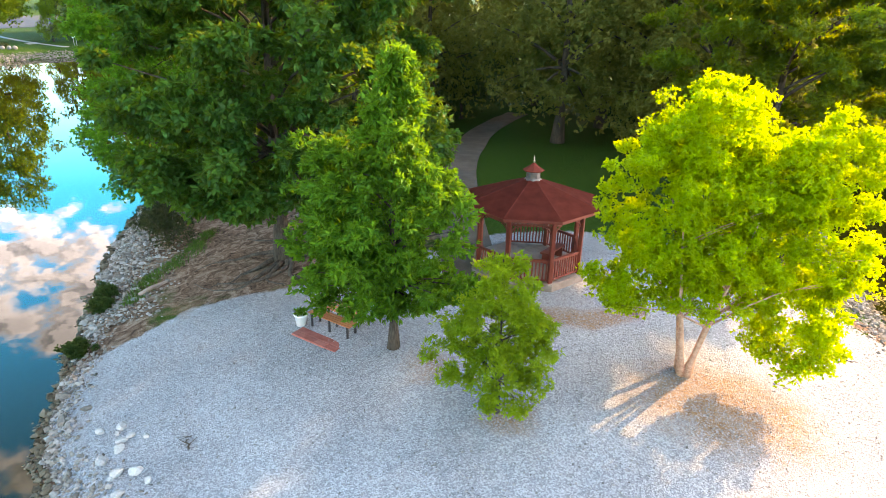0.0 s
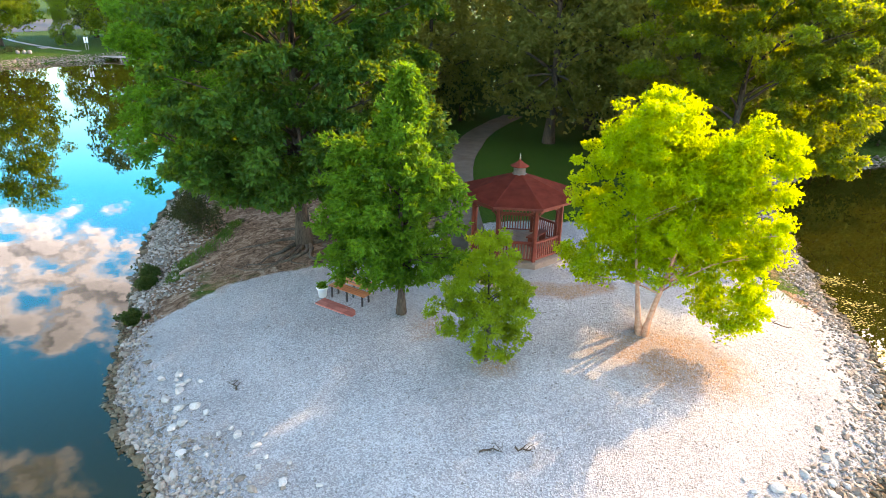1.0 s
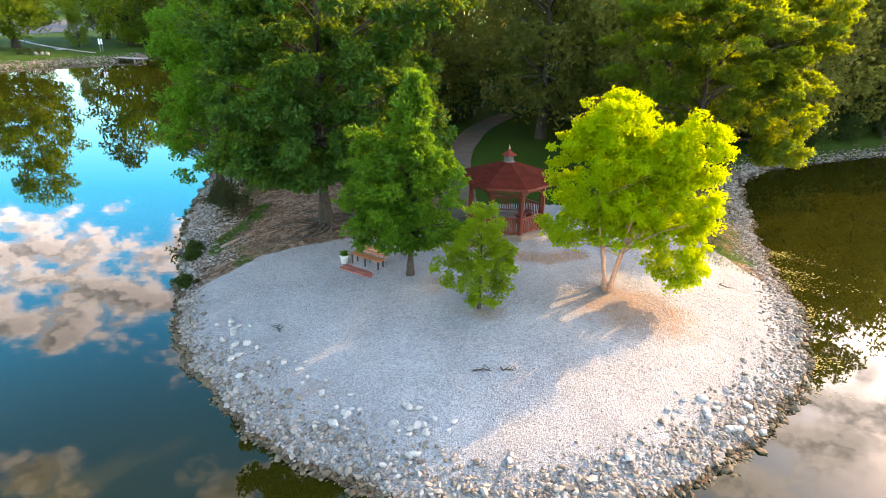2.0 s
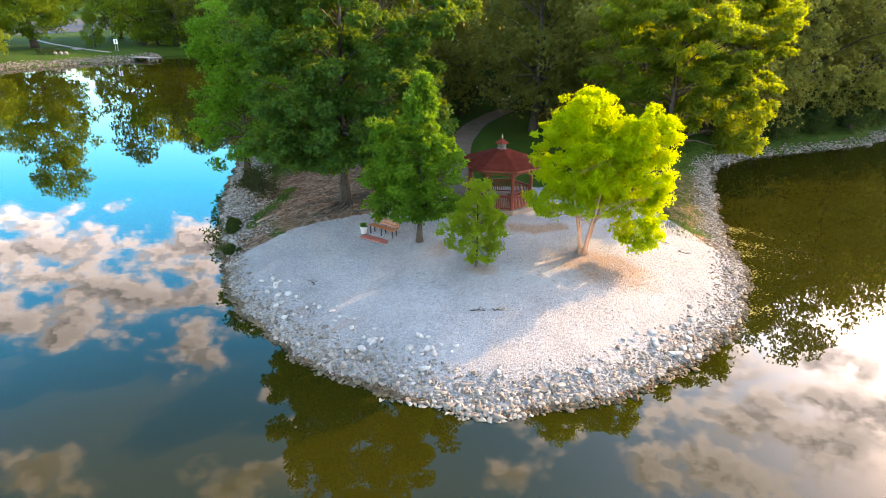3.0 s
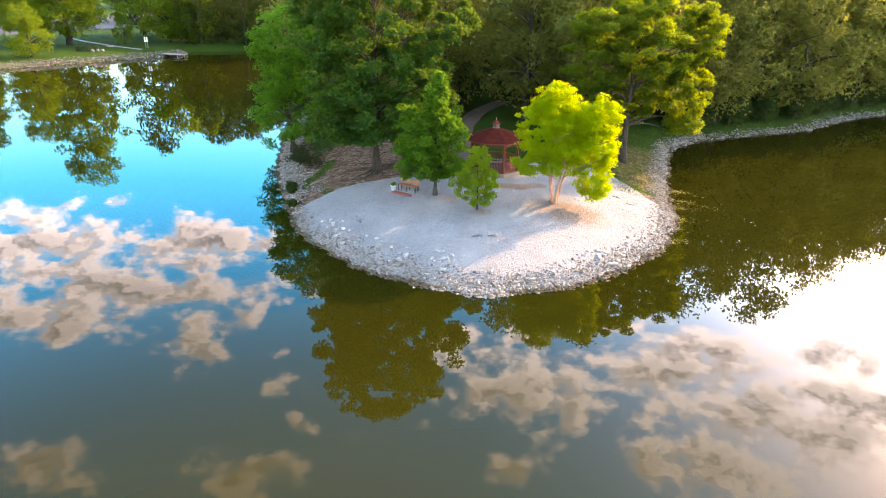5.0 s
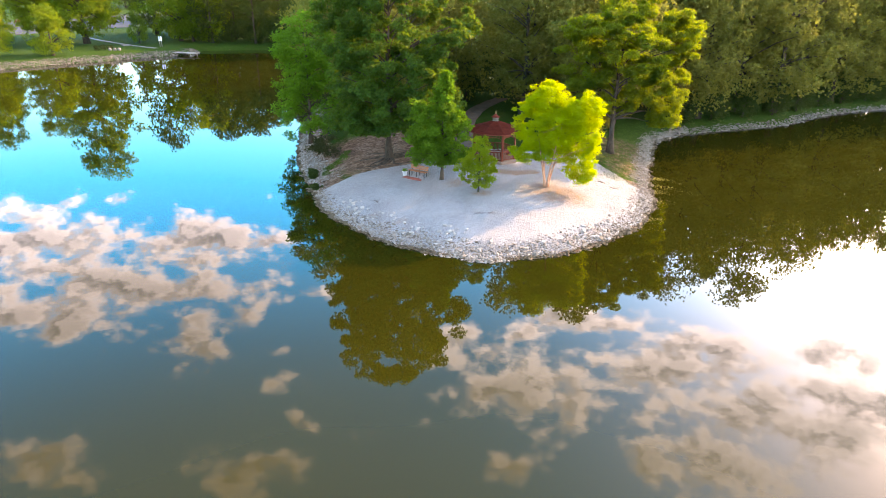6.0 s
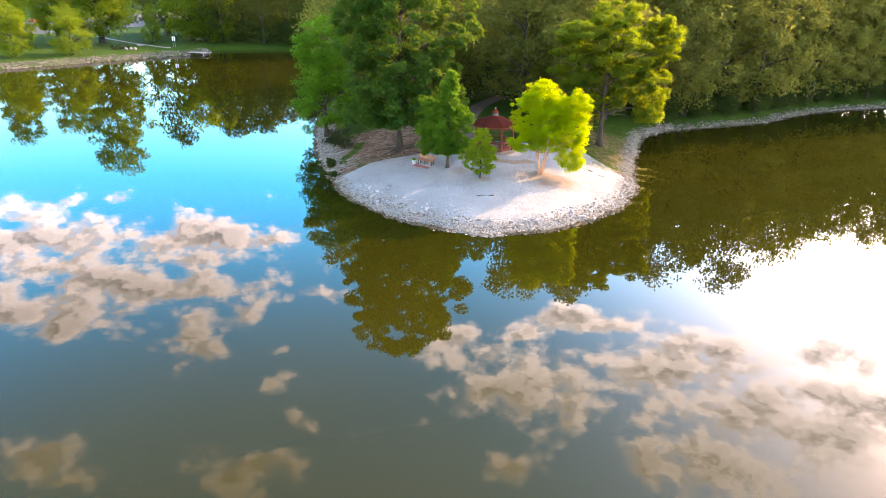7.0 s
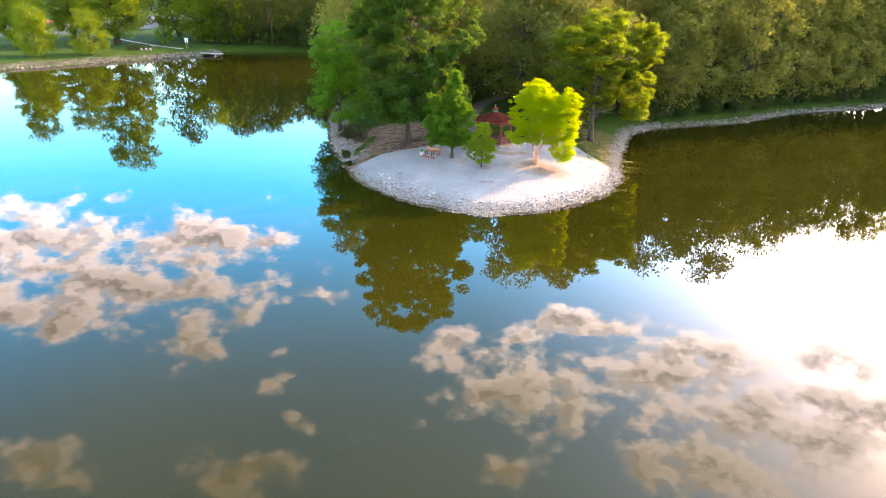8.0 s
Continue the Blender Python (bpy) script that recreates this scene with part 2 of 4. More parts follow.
def water_material():
    m, add, bsdf, out, links = material("water", 0.012, 0.0, 1.333)
    co = add("ShaderNodeTexCoord").outputs["Object"]
    big = add("ShaderNodeTexNoise", (0, co), i_Scale=0.02, i_Detail=3.0)
    links.new(ramp(add, big.outputs[0], (0.35, (0.0105, 0.011, 0.0012)), (0.65, (0.019, 0.0185, 0.002))), bsdf.inputs["Base Color"])
    rip = add("ShaderNodeTexNoise", (0, co), i_Scale=1.3, i_Detail=2.0)
    swell = add("ShaderNodeTexNoise", (0, co), i_Scale=0.25, i_Detail=2.0)
    hs = add("ShaderNodeMath", (0, rip.outputs[0]), (1, swell.outputs[0]), operation="ADD")
    bp = add("ShaderNodeBump", ("Height", hs.outputs[0]), i_Strength=0.018, i_Distance=0.05)
    links.new(bp.outputs[0], bsdf.inputs["Normal"])
    return m


M_GROUND, M_WATER = ground_material(), water_material()
M_STONE = stone_material("riprap_stone", (0.075, 0.062, 0.052), (0.34, 0.315, 0.29))
M_GREYSTONE = stone_material("grey_shore_stone", (0.08, 0.07, 0.064), (0.23, 0.21, 0.195))
M_WET = stone_material("wet_stone", (0.025, 0.02, 0.012), (0.17, 0.14, 0.1))
M_STONE_ONE = stone_material("riprap_stone_single", (0.085, 0.07, 0.058), (0.35, 0.325, 0.3), island=False)
M_PEBBLE = stone_material("pebble", (0.07, 0.068, 0.067), (0.4, 0.4, 0.4))
M_PALE = mottled("pale_limestone", (0.26, 0.245, 0.23), (0.46, 0.44, 0.41), 4, 40, 0.85, 0.5, per_object=0.3)
M_CONCRETE = mottled("path_concrete", (0.085, 0.062, 0.046), (0.15, 0.115, 0.09), 1.2, 50, 0.9, 0.2)
M_REDWOOD = mottled("red_stained_wood", (0.14, 0.02, 0.01), (0.26, 0.045, 0.022), 2, 60, 0.55, 0.25, (1, 1, 0.15))
M_SHINGLE = mottled("red_shingle", (0.13, 0.022, 0.014), (0.22, 0.042, 0.026), 3, 70, 0.9, 0.4, per_object=0.1)
M_DECK = mottled("weathered_deck", (0.2, 0.14, 0.11), (0.34, 0.25, 0.2), 3, 50, 0.8, 0.3, per_object=0.3)
M_LOUVRE = mottled("grey_painted_wood", (0.13, 0.1, 0.085), (0.25, 0.2, 0.175), 4, 50, 0.6, 0.2)
M_BRASS = mottled("weathered_metal", (0.3, 0.25, 0.18), (0.5, 0.42, 0.3), 5, 60, 0.35, 0.1, metal=1.0)
M_BENCH = mottled("orange_brown_slat", (0.3, 0.09, 0.03), (0.45, 0.16, 0.055), 3, 60, 0.5, 0.2, (0.2, 1, 1), per_object=0.3)
M_IRON = mottled("black_iron", (0.012, 0.012, 0.013), (0.03, 0.03, 0.032), 6, 60, 0.45, 0.2)
M_PAVER = mottled("red_paver", (0.25, 0.07, 0.055), (0.38, 0.13, 0.1), 4, 70, 0.85, 0.4, per_object=0.4)
M_WHITE = mottled("white_plastic", (0.68, 0.68, 0.66), (0.8, 0.8, 0.78), 3, 40, 0.4, 0.05)
M_BARK = mottled("grey_bark", (0.035, 0.027, 0.02), (0.12, 0.095, 0.075), 3, 22, 0.95, 0.9, (1, 1, 0.25), dist=0.04)
M_BIRCHBARK = mottled("pink_tan_bark", (0.32, 0.14, 0.085), (0.62, 0.37, 0.25), 4, 22, 0.85, 0.6, (1, 1, 2.0), dist=0.02)
M_ASPHALT = mottled("asphalt", (0.045, 0.047, 0.052), (0.085, 0.088, 0.095), 0.5, 20, 0.9, 0.1)
M_CARPAINT = mottled("red_car_paint", (0.3, 0.03, 0.03), (0.36, 0.045, 0.04), 2, 30, 0.25, 0.02)
M_CARGLASS = mottled("dark_car_glass", (0.02, 0.022, 0.025), (0.03, 0.033, 0.036), 2, 30, 0.08, 0.02)
M_GREYWOOD = mottled("grey_dock_wood", (0.16, 0.145, 0.13), (0.28, 0.26, 0.235), 1, 20, 0.8, 0.2, per_object=0.3)
M_ALGAE = leaf_material("algae_mat", (0.08, 0.08, 0.012), (0.24, 0.22, 0.04), (0.3, 0.3, 0.05), 0.15)
L_PEAR = leaf_material("leaf_mid_green", (0.018, 0.08, 0.007), (0.082, 0.22, 0.016), (0.24, 0.45, 0.012), 0.4)
L_BIRCH = leaf_material("leaf_yellow_green", (0.085, 0.185, 0.005), (0.28, 0.42, 0.012), (0.8, 0.9, 0.01), 0.55, 0.8)
L_SMALL = leaf_material("leaf_feathery", (0.065, 0.14, 0.005), (0.17, 0.27, 0.01), (0.5, 0.65, 0.03), 0.5)
L_OAK = leaf_material("leaf_dark_green", (0.007, 0.039, 0.01), (0.032, 0.125, 0.02), (0.42, 0.58, 0.01), 0.25, 0.6)
L_EDGE = leaf_material("leaf_fresh_green", (0.022, 0.1, 0.006), (0.085, 0.25, 0.014), (0.26, 0.5, 0.03), 0.4, 0.4)
L_RIGHT = leaf_material("leaf_olive_green", (0.018, 0.046, 0.008), (0.058, 0.108, 0.014), (0.8, 0.98, 0.01), 0.33, 0.4)
L_WOOD = leaf_material("leaf_woodland", (0.1, 0.112, 0.026), (0.165, 0.172, 0.042), (0.42, 0.42, 0.05), 0.4, 0.15)
L_GRASS = leaf_material("grass_blade", (0.022, 0.065, 0.008), (0.07, 0.14, 0.024), (0.14, 0.22, 0.03), 0.3)
L_FAR = leaf_material("leaf_far_green", (0.024, 0.045, 0.01), (0.065, 0.095, 0.018), (0.2, 0.26, 0.03), 0.3, 0.15)
L_PARK = leaf_material("leaf_park_green", (0.026, 0.07, 0.006), (0.085, 0.16, 0.012), (0.5, 0.62, 0.02), 0.38, 0.12)
L_DARK = leaf_material("leaf_holly_green", (0.02, 0.045, 0.01), (0.055, 0.09, 0.02), (0.12, 0.16, 0.02), 0.3, 0.15)
# brownish green, darkened so the colour carries the oak's shade on the shrubs
L_BROWN_SHADED = leaf_material("leaf_brownish_green_shaded", (0.018, 0.026, 0.008), (0.05, 0.058, 0.018), (0.08, 0.09, 0.02), 0.2, 0.6)

# ---- mesh helpers ----


def mesh_from(name, verts, faces, mat, smooth=False):
    me = bpy.data.meshes.new(name)
    me.from_pydata(verts if isinstance(verts, list) else verts.tolist(), [], faces if isinstance(faces, list) else faces.tolist())
    if smooth:
        me.shade_smooth()
    me.materials.append(mat)
    return me


def finish(bm, name, mat, smooth=False):
    me = bpy.data.meshes.new(name)
    bm.to_mesh(me)
    bm.free()
    if smooth:
        me.shade_smooth()
    me.materials.append(mat)
    return me


def child(name, me, parent, label="", m=None):
    ob = new(name, me)
    ob.parent = parent
    if m is not None:
        ob.matrix_basis = m
    if label:
        ob["label"] = label
    return ob


def part(name, bm, mat, parent, label="", m=None, smooth=False):
    return child(name, finish(bm, name, mat, smooth), parent, label, m)


def thing(name, x, y, z, rz, label, category, group="", kind=""):
    ob = new(name)
    ob.matrix_basis = pose(x, y, z, 0, 0, rz)
    return tagged(ob, label, category, group, kind)


def add_box(bm, size, m=Matrix(), bevel=0.0):
    r = bmesh.ops.create_cube(bm, size=1.0, matrix=m @ Matrix.Diagonal((*size, 1)))
    if bevel:
        edges = list({e for v in r["verts"] for e in v.link_edges})
        bmesh.ops.bevel(bm, geom=edges, offset=bevel, segments=1, affect="EDGES")
    return bm


def box(size, m=Matrix(), bevel=0.006):
    return add_box(bmesh.new(), size, m, bevel)


def turned(profile, n=16):
    """A lathe: rows of radius and height."""
    bm = bmesh.new()
    rings = [[bm.verts.new((r * math.cos(2 * math.pi * i / n), r * math.sin(2 * math.pi * i / n), z)) for i in range(n)] for r, z in profile]
    for a, b in zip(rings, rings[1:]):
        for i in range(n):
            bm.faces.new((a[i], a[(i + 1) % n], b[(i + 1) % n], b[i]))
    bm.faces.new(rings[0][::-1])
    bm.faces.new(rings[-1])
    return bm


def tube(verts, faces, pts, radii, n=7):
    """Appends a tapered round tube along pts."""
    base = len(verts)
    up = Vector((0.3, 0.2, 1)).normalized()
    for k, (p, r) in enumerate(zip(pts, radii)):
        a = Vector(pts[min(k + 1, len(pts) - 1)]) - Vector(pts[max(k - 1, 0)])
        a.normalize()
        s = a.cross(up if abs(a.dot(up)) < 0.95 else Vector((1, 0, 0))).normalized()
        t = a.cross(s)
        for i in range(n):
            w = 2 * math.pi * i / n
            verts.append(tuple(Vector(p) + s * (r * math.cos(w)) + t * (r * math.sin(w))))
    for k in range(len(pts) - 1):
        for i in range(n):
            a, b = base + k * n + i, base + k * n + (i + 1) % n
            faces.append((a, b, b + n, a + n))
    faces.append(tuple(range(base + n - 1, base - 1, -1)))
    top = base + (len(pts) - 1) * n
    faces.append(tuple(range(top, top + n)))


# ---- the lake and its land ----
LAKE = [(-170, 40), (-109.9, 73.6), (-104.2, 83.9), (-99.7, 92.2), (-93.7, 102.9), (-89.4, 111.3), (-83.9, 118.7), (-86.4, 127.7),
        (-76.3, 132.6), (-65.4, 135.3), (-51.8, 120.9), (-41.7, 93.9), (-33.6, 66.8), (-29.4, 50.1), (-27.3, 40.3), (-22.5, 26.8),
        (-18.5, 18.6), (-15.5, 12.9), (-13.3, 10.4), (-9.5, 7.3), (-5.1, 5.3), (-0.9, 4.8), (2, 5.9), (4.9, 7.6), (7.4, 10),
        (10.3, 14.1), (11.7, 17.8), (12.4, 21.6), (12.5, 25.9), (13.6, 32.1), (15.9, 43.5), (19.6, 48.3), (25.3, 52), (35.4, 58.1),
        (42.7, 65.8), (48.9, 70.9), (59.6, 77), (70.1, 84.1), (88, 91), (112, 97), (150, 80), (190, -20), (150, -160), (0, -240),
        (-160, -180)]
SHORE = np.array(LAKE, float)


def inland(x, y):
    """Metres inland of the water's edge, minus out on the water."""
    x, y = np.asarray(x, float), np.asarray(y, float)
    a, b = SHORE, np.roll(SHORE, -1, 0)
    best = np.full(x.shape, 1e9)
    inside = np.zeros(x.shape, bool)
    for (ax, ay), (bx, by) in zip(a, b):
        ex, ey = bx - ax, by - ay
        k = np.clip(((x - ax) * ex + (y - ay) * ey) / (ex * ex + ey * ey), 0, 1)
        best = np.minimum(best, np.hypot(x - ax - k * ex, y - ay - k * ey))
        if ay != by:
            cross = ((ay > y) != (by > y)) & (x < (bx - ax) * (y - ay) / (by - ay) + ax)
            inside ^= cross
    wob = 0.12 * np.sin(1.1 * x + 0.7 * y + 0.8 * np.sin(0.6 * y)) + 0.1 * np.sin(2.7 * y - 1.3 * x + np.sin(x)) + 0.06 * np.sin(5.1 * x + 4.3 * y)
    return np.where(inside, -best, best) + wob


def height(x, y, d=None):
    x, y = np.asarray(x, float), np.asarray(y, float)
    d = inland(x, y) if d is None else d
    # the point is a low dome, the other banks rise quickly and then lie flat
    dome = 2.6 * (1 - np.exp(-np.maximum(d, 0) / 7.5))
    bank = 1.5 * (1 - np.exp(-np.maximum(d, 0) / 2.6)) + 0.004 * np.maximum(d - 14, 0)
    k = np.clip(np.maximum((y - 40) / 20, (np.abs(x) - 22) / 8), 0, 1)
    land = dome + (bank - dome) * k + 0.03 * np.sin(0.9 * x) * np.sin(1.1 * y + 1)
    land = land + 0.3 * np.exp(-((x + 2.05) ** 2 + (y - 22.8) ** 2) / 14)   # the gazebo stands on a slight rise
    far = np.maximum(np.hypot(x, y - 40) - 260, 0)
    return np.where(d > 0, land, np.maximum(d * 0.45, -1.6)) + 0.012 * far


def spread(lo, hi, step, grow_to):
    """Even steps from lo to hi, then growing ones out to the horizon on both sides."""
    out = list(np.arange(lo, hi, step))
    a, s = out[0], step
    while a > -grow_to:
        s *= 1.22
        a -= s
        out.insert(0, a)
    a, s = out[-1], step
    while a < grow_to:
        s *= 1.22
        a += s
        out.append(a)
    return np.array(out)


def near(x, y, line, width):
    """1 on a bent line, falling to 0 at its width."""
    best = np.full(np.shape(x), 1e9)
    for (ax, ay), (bx, by) in zip(line, line[1:]):
        ex, ey = bx - ax, by - ay
        k = np.clip(((x - ax) * ex + (y - ay) * ey) / (ex * ex + ey * ey), 0, 1)
        best = np.minimum(best, np.hypot(x - ax - k * ex, y - ay - k * ey))
    return np.clip(1.5 - best / width, 0, 1)


def build_ground():
    xs, ys = spread(-30, 24, 0.36, 3200), spread(2, 50, 0.36, 3200)
    xs = np.unique(np.concatenate([xs, np.arange(-140, -30, 2.0), np.arange(26, 70, 1.5)]))
    ys = np.unique(np.concatenate([ys, np.arange(47, 170, 2.0)]))
    X, Y = np.meshgrid(xs, ys)
    D = inland(X, Y)
    Z = height(X, Y, D)
    nx, ny = len(xs), len(ys)
    verts = np.stack([X, Y, Z], -1).reshape(-1, 3)
    i = (np.arange(ny - 1)[:, None] * nx + np.arange(nx - 1)).reshape(-1, 1)
    faces = np.hstack([i, i + 1, i + nx + 1, i + nx])
    me = mesh_from("ground", verts, faces, M_GROUND, True)
    back = np.interp(X, [-16.2, -14.1, -11.2, -8.6, -5.1, -0.3, 6.8, 8.5, 11], [17, 19.5, 20.6, 21.8, 24.9, 27.6, 28.5, 26.3, 22.1])
    gravel = np.clip((back - Y) / 1.2 + 0.5, 0, 1) * (np.abs(X) < 20) * np.clip(D * 1.5, 0, 1)
    soil = np.clip(1.5 - np.hypot((X + 13) / 7, (Y - 26.5) / 7.5), 0, 1)
    verge = np.clip((X - 6) / 3, 0, 1) * np.clip((Y - 23) / 3, 0, 1) * np.clip((44 - Y) / 6, 0, 1) * 0.5
    bank = np.clip(1.6 - np.abs(D - 1) / 2.0, 0, 1) * np.where((X > 14) | (Y > 60) | ((X > 6) & (Y > 24)), 0.3, 1.0)
    soil = np.maximum(np.maximum(soil, bank), verge)
    mulch = np.maximum(np.clip(1.35 - np.hypot((X - 3.7) / 3.2, (Y - 15.9) / 2.2), 0, 0.85),
                       np.clip(1.2 - np.hypot((X + 2.33) / 1.2, (Y - 13.94) / 0.8), 0, 1) * 0.9)
    mulch = np.maximum(mulch, np.clip(1.2 - np.hypot((X + 4.56) / 1.6, (Y - 16.10) / 1.5), 0, 1) * 0.75)
    mulch = np.maximum(mulch, near(X, Y, [(-4.2, 20), (-2.1, 19.1), (0.1, 19.2), (1.7, 20.4)], 0.55))
    for px, py, pr in ((6.4, 10.8, 1.5), (4.5, 9.2, 1.0), (-8, 9.4, 1.0), (-10.3, 10.7, 0.8), (-2.9, 8, 0.6), (-14.7, 19.4, 1.6), (9.5, 15.3, 0.8)):
        mulch = np.maximum(mulch, np.clip(1.2 - np.hypot(X - px, Y - py) / pr, 0, 1) * 0.55)
    zone = np.stack([gravel, soil, mulch, np.ones_like(X)], -1).reshape(-1)
    att = me.color_attributes.new("zone", "FLOAT_COLOR", "POINT")
    att.data.foreach_set("color", zone.astype(np.float32))
    tagged(new("ground", me), "white gravel point with bare soil and lawn behind", "ground", kind="structure")


build_ground()
wm = bmesh.new()
bmesh.ops.create_grid(wm, x_segments=2, y_segments=2, size=420)
water = new("water", finish(wm, "water", M_WATER))
tagged(water, "calm green-brown lake water reflecting sky and trees", "water", kind="structure")


def ground_z(x, y):
    return float(height(np.array([x]), np.array([y]))[0])


# ---- trees ----


def leaf_cloud(rng, centres, radii, per, size, mat, up=0.5, slim=0.5, squash=0.75, droop=0.0, out=0.0):
    """Sprays of folded leaves round clump centres, denser towards each clump's skin."""
    five = 5
    m = max(1, per // five) * len(centres)
    c = np.repeat(centres, max(1, per // five), 0)
    r = np.repeat(radii, max(1, per // five))[:, None]
    v = rng.normal(size=(m, 3))
    v /= np.linalg.norm(v, axis=1)[:, None]
    k = rng.random((m, 1)) ** 0.45 * (0.8 + 0.28 * rng.random((m, 1)))
    twig = c + v * r * k * np.array([1, 1, squash])
    aim = v + rng.normal(size=(m, 3)) * 0.5
    aim[:, 2] -= droop
    aim[:, :2] += out * twig[:, :2] / (np.linalg.norm(twig[:, :2], axis=1)[:, None] + 0.1)
    aim /= np.linalg.norm(aim, axis=1)[:, None] + 1e-9
    n = m * five
    twig, v, aim = np.repeat(twig, five, 0), np.repeat(v, five, 0), np.repeat(aim, five, 0)
    ax = aim + rng.normal(size=(n, 3)) * 0.7
    ax /= np.linalg.norm(ax, axis=1)[:, None] + 1e-9
    nor = v * 0.5 + rng.normal(size=(n, 3)) * 0.4 + np.array([0, 0, up])
    nor -= ax * (ax * nor).sum(1)[:, None]
    nor /= np.linalg.norm(nor, axis=1)[:, None] + 1e-9
    side = np.cross(nor, ax)
    s = (size * (0.6 + 0.8 * rng.random((n, 1))))
    p = twig + ax * s * 0.45
    verts = np.stack([p - ax * s * 0.5, p + side * s * slim * 0.5 + nor * s * 0.12 - ax * s * 0.05,
                      p + ax * s * 0.5 - nor * s * 0.06, p - side * s * slim * 0.5 + nor * s * 0.12 - ax * s * 0.05], 1).reshape(-1, 3)
    b = np.arange(n)[:, None] * 4
    faces = np.concatenate([np.hstack([b, b + 1, b + 2]), np.hstack([b, b + 2, b + 3])])
    return fast_mesh("crown", verts, faces, mat)


def fast_mesh(name, verts, tris, mat):
    me = bpy.data.meshes.new(name)
    me.vertices.add(len(verts))
    me.vertices.foreach_set("co", verts.astype(np.float32).ravel())
    me.loops.add(len(tris) * 3)
    me.loops.foreach_set("vertex_index", tris.astype(np.int32).ravel())
    me.polygons.add(len(tris))
    me.polygons.foreach_set("loop_start", np.arange(0, len(tris) * 3, 3, dtype=np.int32))
    me.update(calc_edges=True)
    me.materials.append(mat)
    return me


def clumps_in(rng, h, n, profile, reach, centre=(0, 0), ragged=0.25, skin=0.6, flat=1.0):
    """Clump centres inside a crown: profile gives (height share, radius share); reach is the widest radius."""
    us, rs = zip(*profile)
    ph = rng.random(4) * 6.28
    out = []
    while len(out) < n:
        u = us[0] + (us[-1] - us[0]) * rng.random()
        r0 = np.interp(u, us, rs)
        if rng.random() > r0 + 0.12:
            continue
        a = rng.random() * 2 * math.pi
        lump = 1 + ragged * (math.sin(3 * a + ph[0] + 5 * u) * 0.5 + math.sin(5 * a + ph[1] - 9 * u) * 0.4 + math.sin(2 * a + ph[2] + 14 * u) * 0.4)
        r = reach * r0 * lump * (1 - (1 - skin) * rng.random() ** 1.5 * 1.6 if rng.random() > 0.15 else rng.random())
        lean_u = (u - us[0]) / (us[-1] - us[0])
        out.append((centre[0] * lean_u + r * math.cos(a), (centre[1] * lean_u + r * math.sin(a)) * flat, u * h))
    return np.array(out).reshape(-1, 3)


def build_tree(name, label, x, y, h, n, profile, reach, rc, per, leaf, mat, trunk_r, bark=None, stems=1, top=0.85, limbs=26, seed=1,
               centre=(0, 0), ragged=0.25, up=0.5, slim=0.5, squash=0.75, droop=0.0, skin=0.6, category="tree", group="", extra=None, sink=0.1, out=0.0):
    rng = np.random.default_rng(seed)
    bark = bark or M_BARK
    base = ground_z(x, y) if abs(x) < 2900 else 0
    tree = thing(name, x, y, base, 0, label, category, group)
    cl = clumps_in(rng, h, n, profile, reach, centre, ragged, skin)
    if extra is not None:
        cl = np.vstack([cl, extra])
    rr = rc * (0.65 + 0.7 * rng.random(len(cl)))
    child("crown", leaf_cloud(rng, cl, rr, per, leaf, mat, up, slim, squash, droop, out), tree)
    verts, faces = [], []
    stem_paths = []
    for s in range(stems):
        a = 2 * math.pi * s / max(stems, 1) + rng.random()
        off = 0.0 if stems == 1 else trunk_r * 1.1
        spread_at = 0.0 if stems == 1 else reach * 0.42
        pts, rad = [], []
        for k in range(9):
            u = k / 8
            wob = 0.02 * h * u * (1 - 0.3 * u)
            pts.append((math.cos(a) * (off + spread_at * u) + centre[0] * u * top + wob * math.sin(3 * u + s * 2 + seed),
                        math.sin(a) * (off + spread_at * u) + centre[1] * u * top + wob * math.cos(4 * u + s + seed), -sink + (h * top + sink) * u))
            flare = 1 + 0.7 * max(0, 1 - u * 12)
            rad.append(max(0.012, trunk_r * (1 - 0.93 * u) * flare))
        tube(verts, faces, pts, rad, 9)
        stem_paths.append((pts, rad))
    pick = rng.choice(len(cl), min(limbs, len(cl)), replace=False)
    for j in pick:
        tgt = Vector(cl[j])
        pts, rad = stem_paths[int(rng.integers(stems))]
        hor = math.hypot(tgt.x, tgt.y)
        zz = min(max(tgt.z - 0.55 * hor, h * 0.22), h * top * 0.96)
        k = (zz + sink) / (h * top + sink) * 8
        k0 = min(int(k), 7)
        p0 = Vector(pts[k0]).lerp(Vector(pts[k0 + 1]), k - k0)
        r0 = rad[k0] * 0.5
        mid = p0.lerp(tgt, 0.5) + Vector((0, 0, 0.08 * hor))
        tube(verts, faces, [p0, p0.lerp(mid, 0.5) + Vector((0, 0, 0.02 * hor)), mid, mid.lerp(tgt, 0.5), tgt],
             [r0, r0 * 0.75, r0 * 0.5, r0 * 0.3, 0.008], 5)
    child("trunk", mesh_from("trunk", verts, faces, bark, True), tree)
    return tree



def lobed(rng, lobes):
    """Clump centres on the skins of a crown's lobes: rows of x, y, z, three radii and a count."""
    out = []
    for cx, cy, cz, rx, ry, rz, n in lobes:
        v = rng.normal(size=(n, 3))
        v /= np.linalg.norm(v, axis=1)[:, None]
        k = (0.62 + 0.4 * rng.random((n, 1)) ** 0.7) * (1 + 0.08 * rng.normal(size=(n, 1)))
        out.append(np.array([cx, cy, cz]) + v * k * np.array([rx, ry, rz]))
    return np.vstack(out)


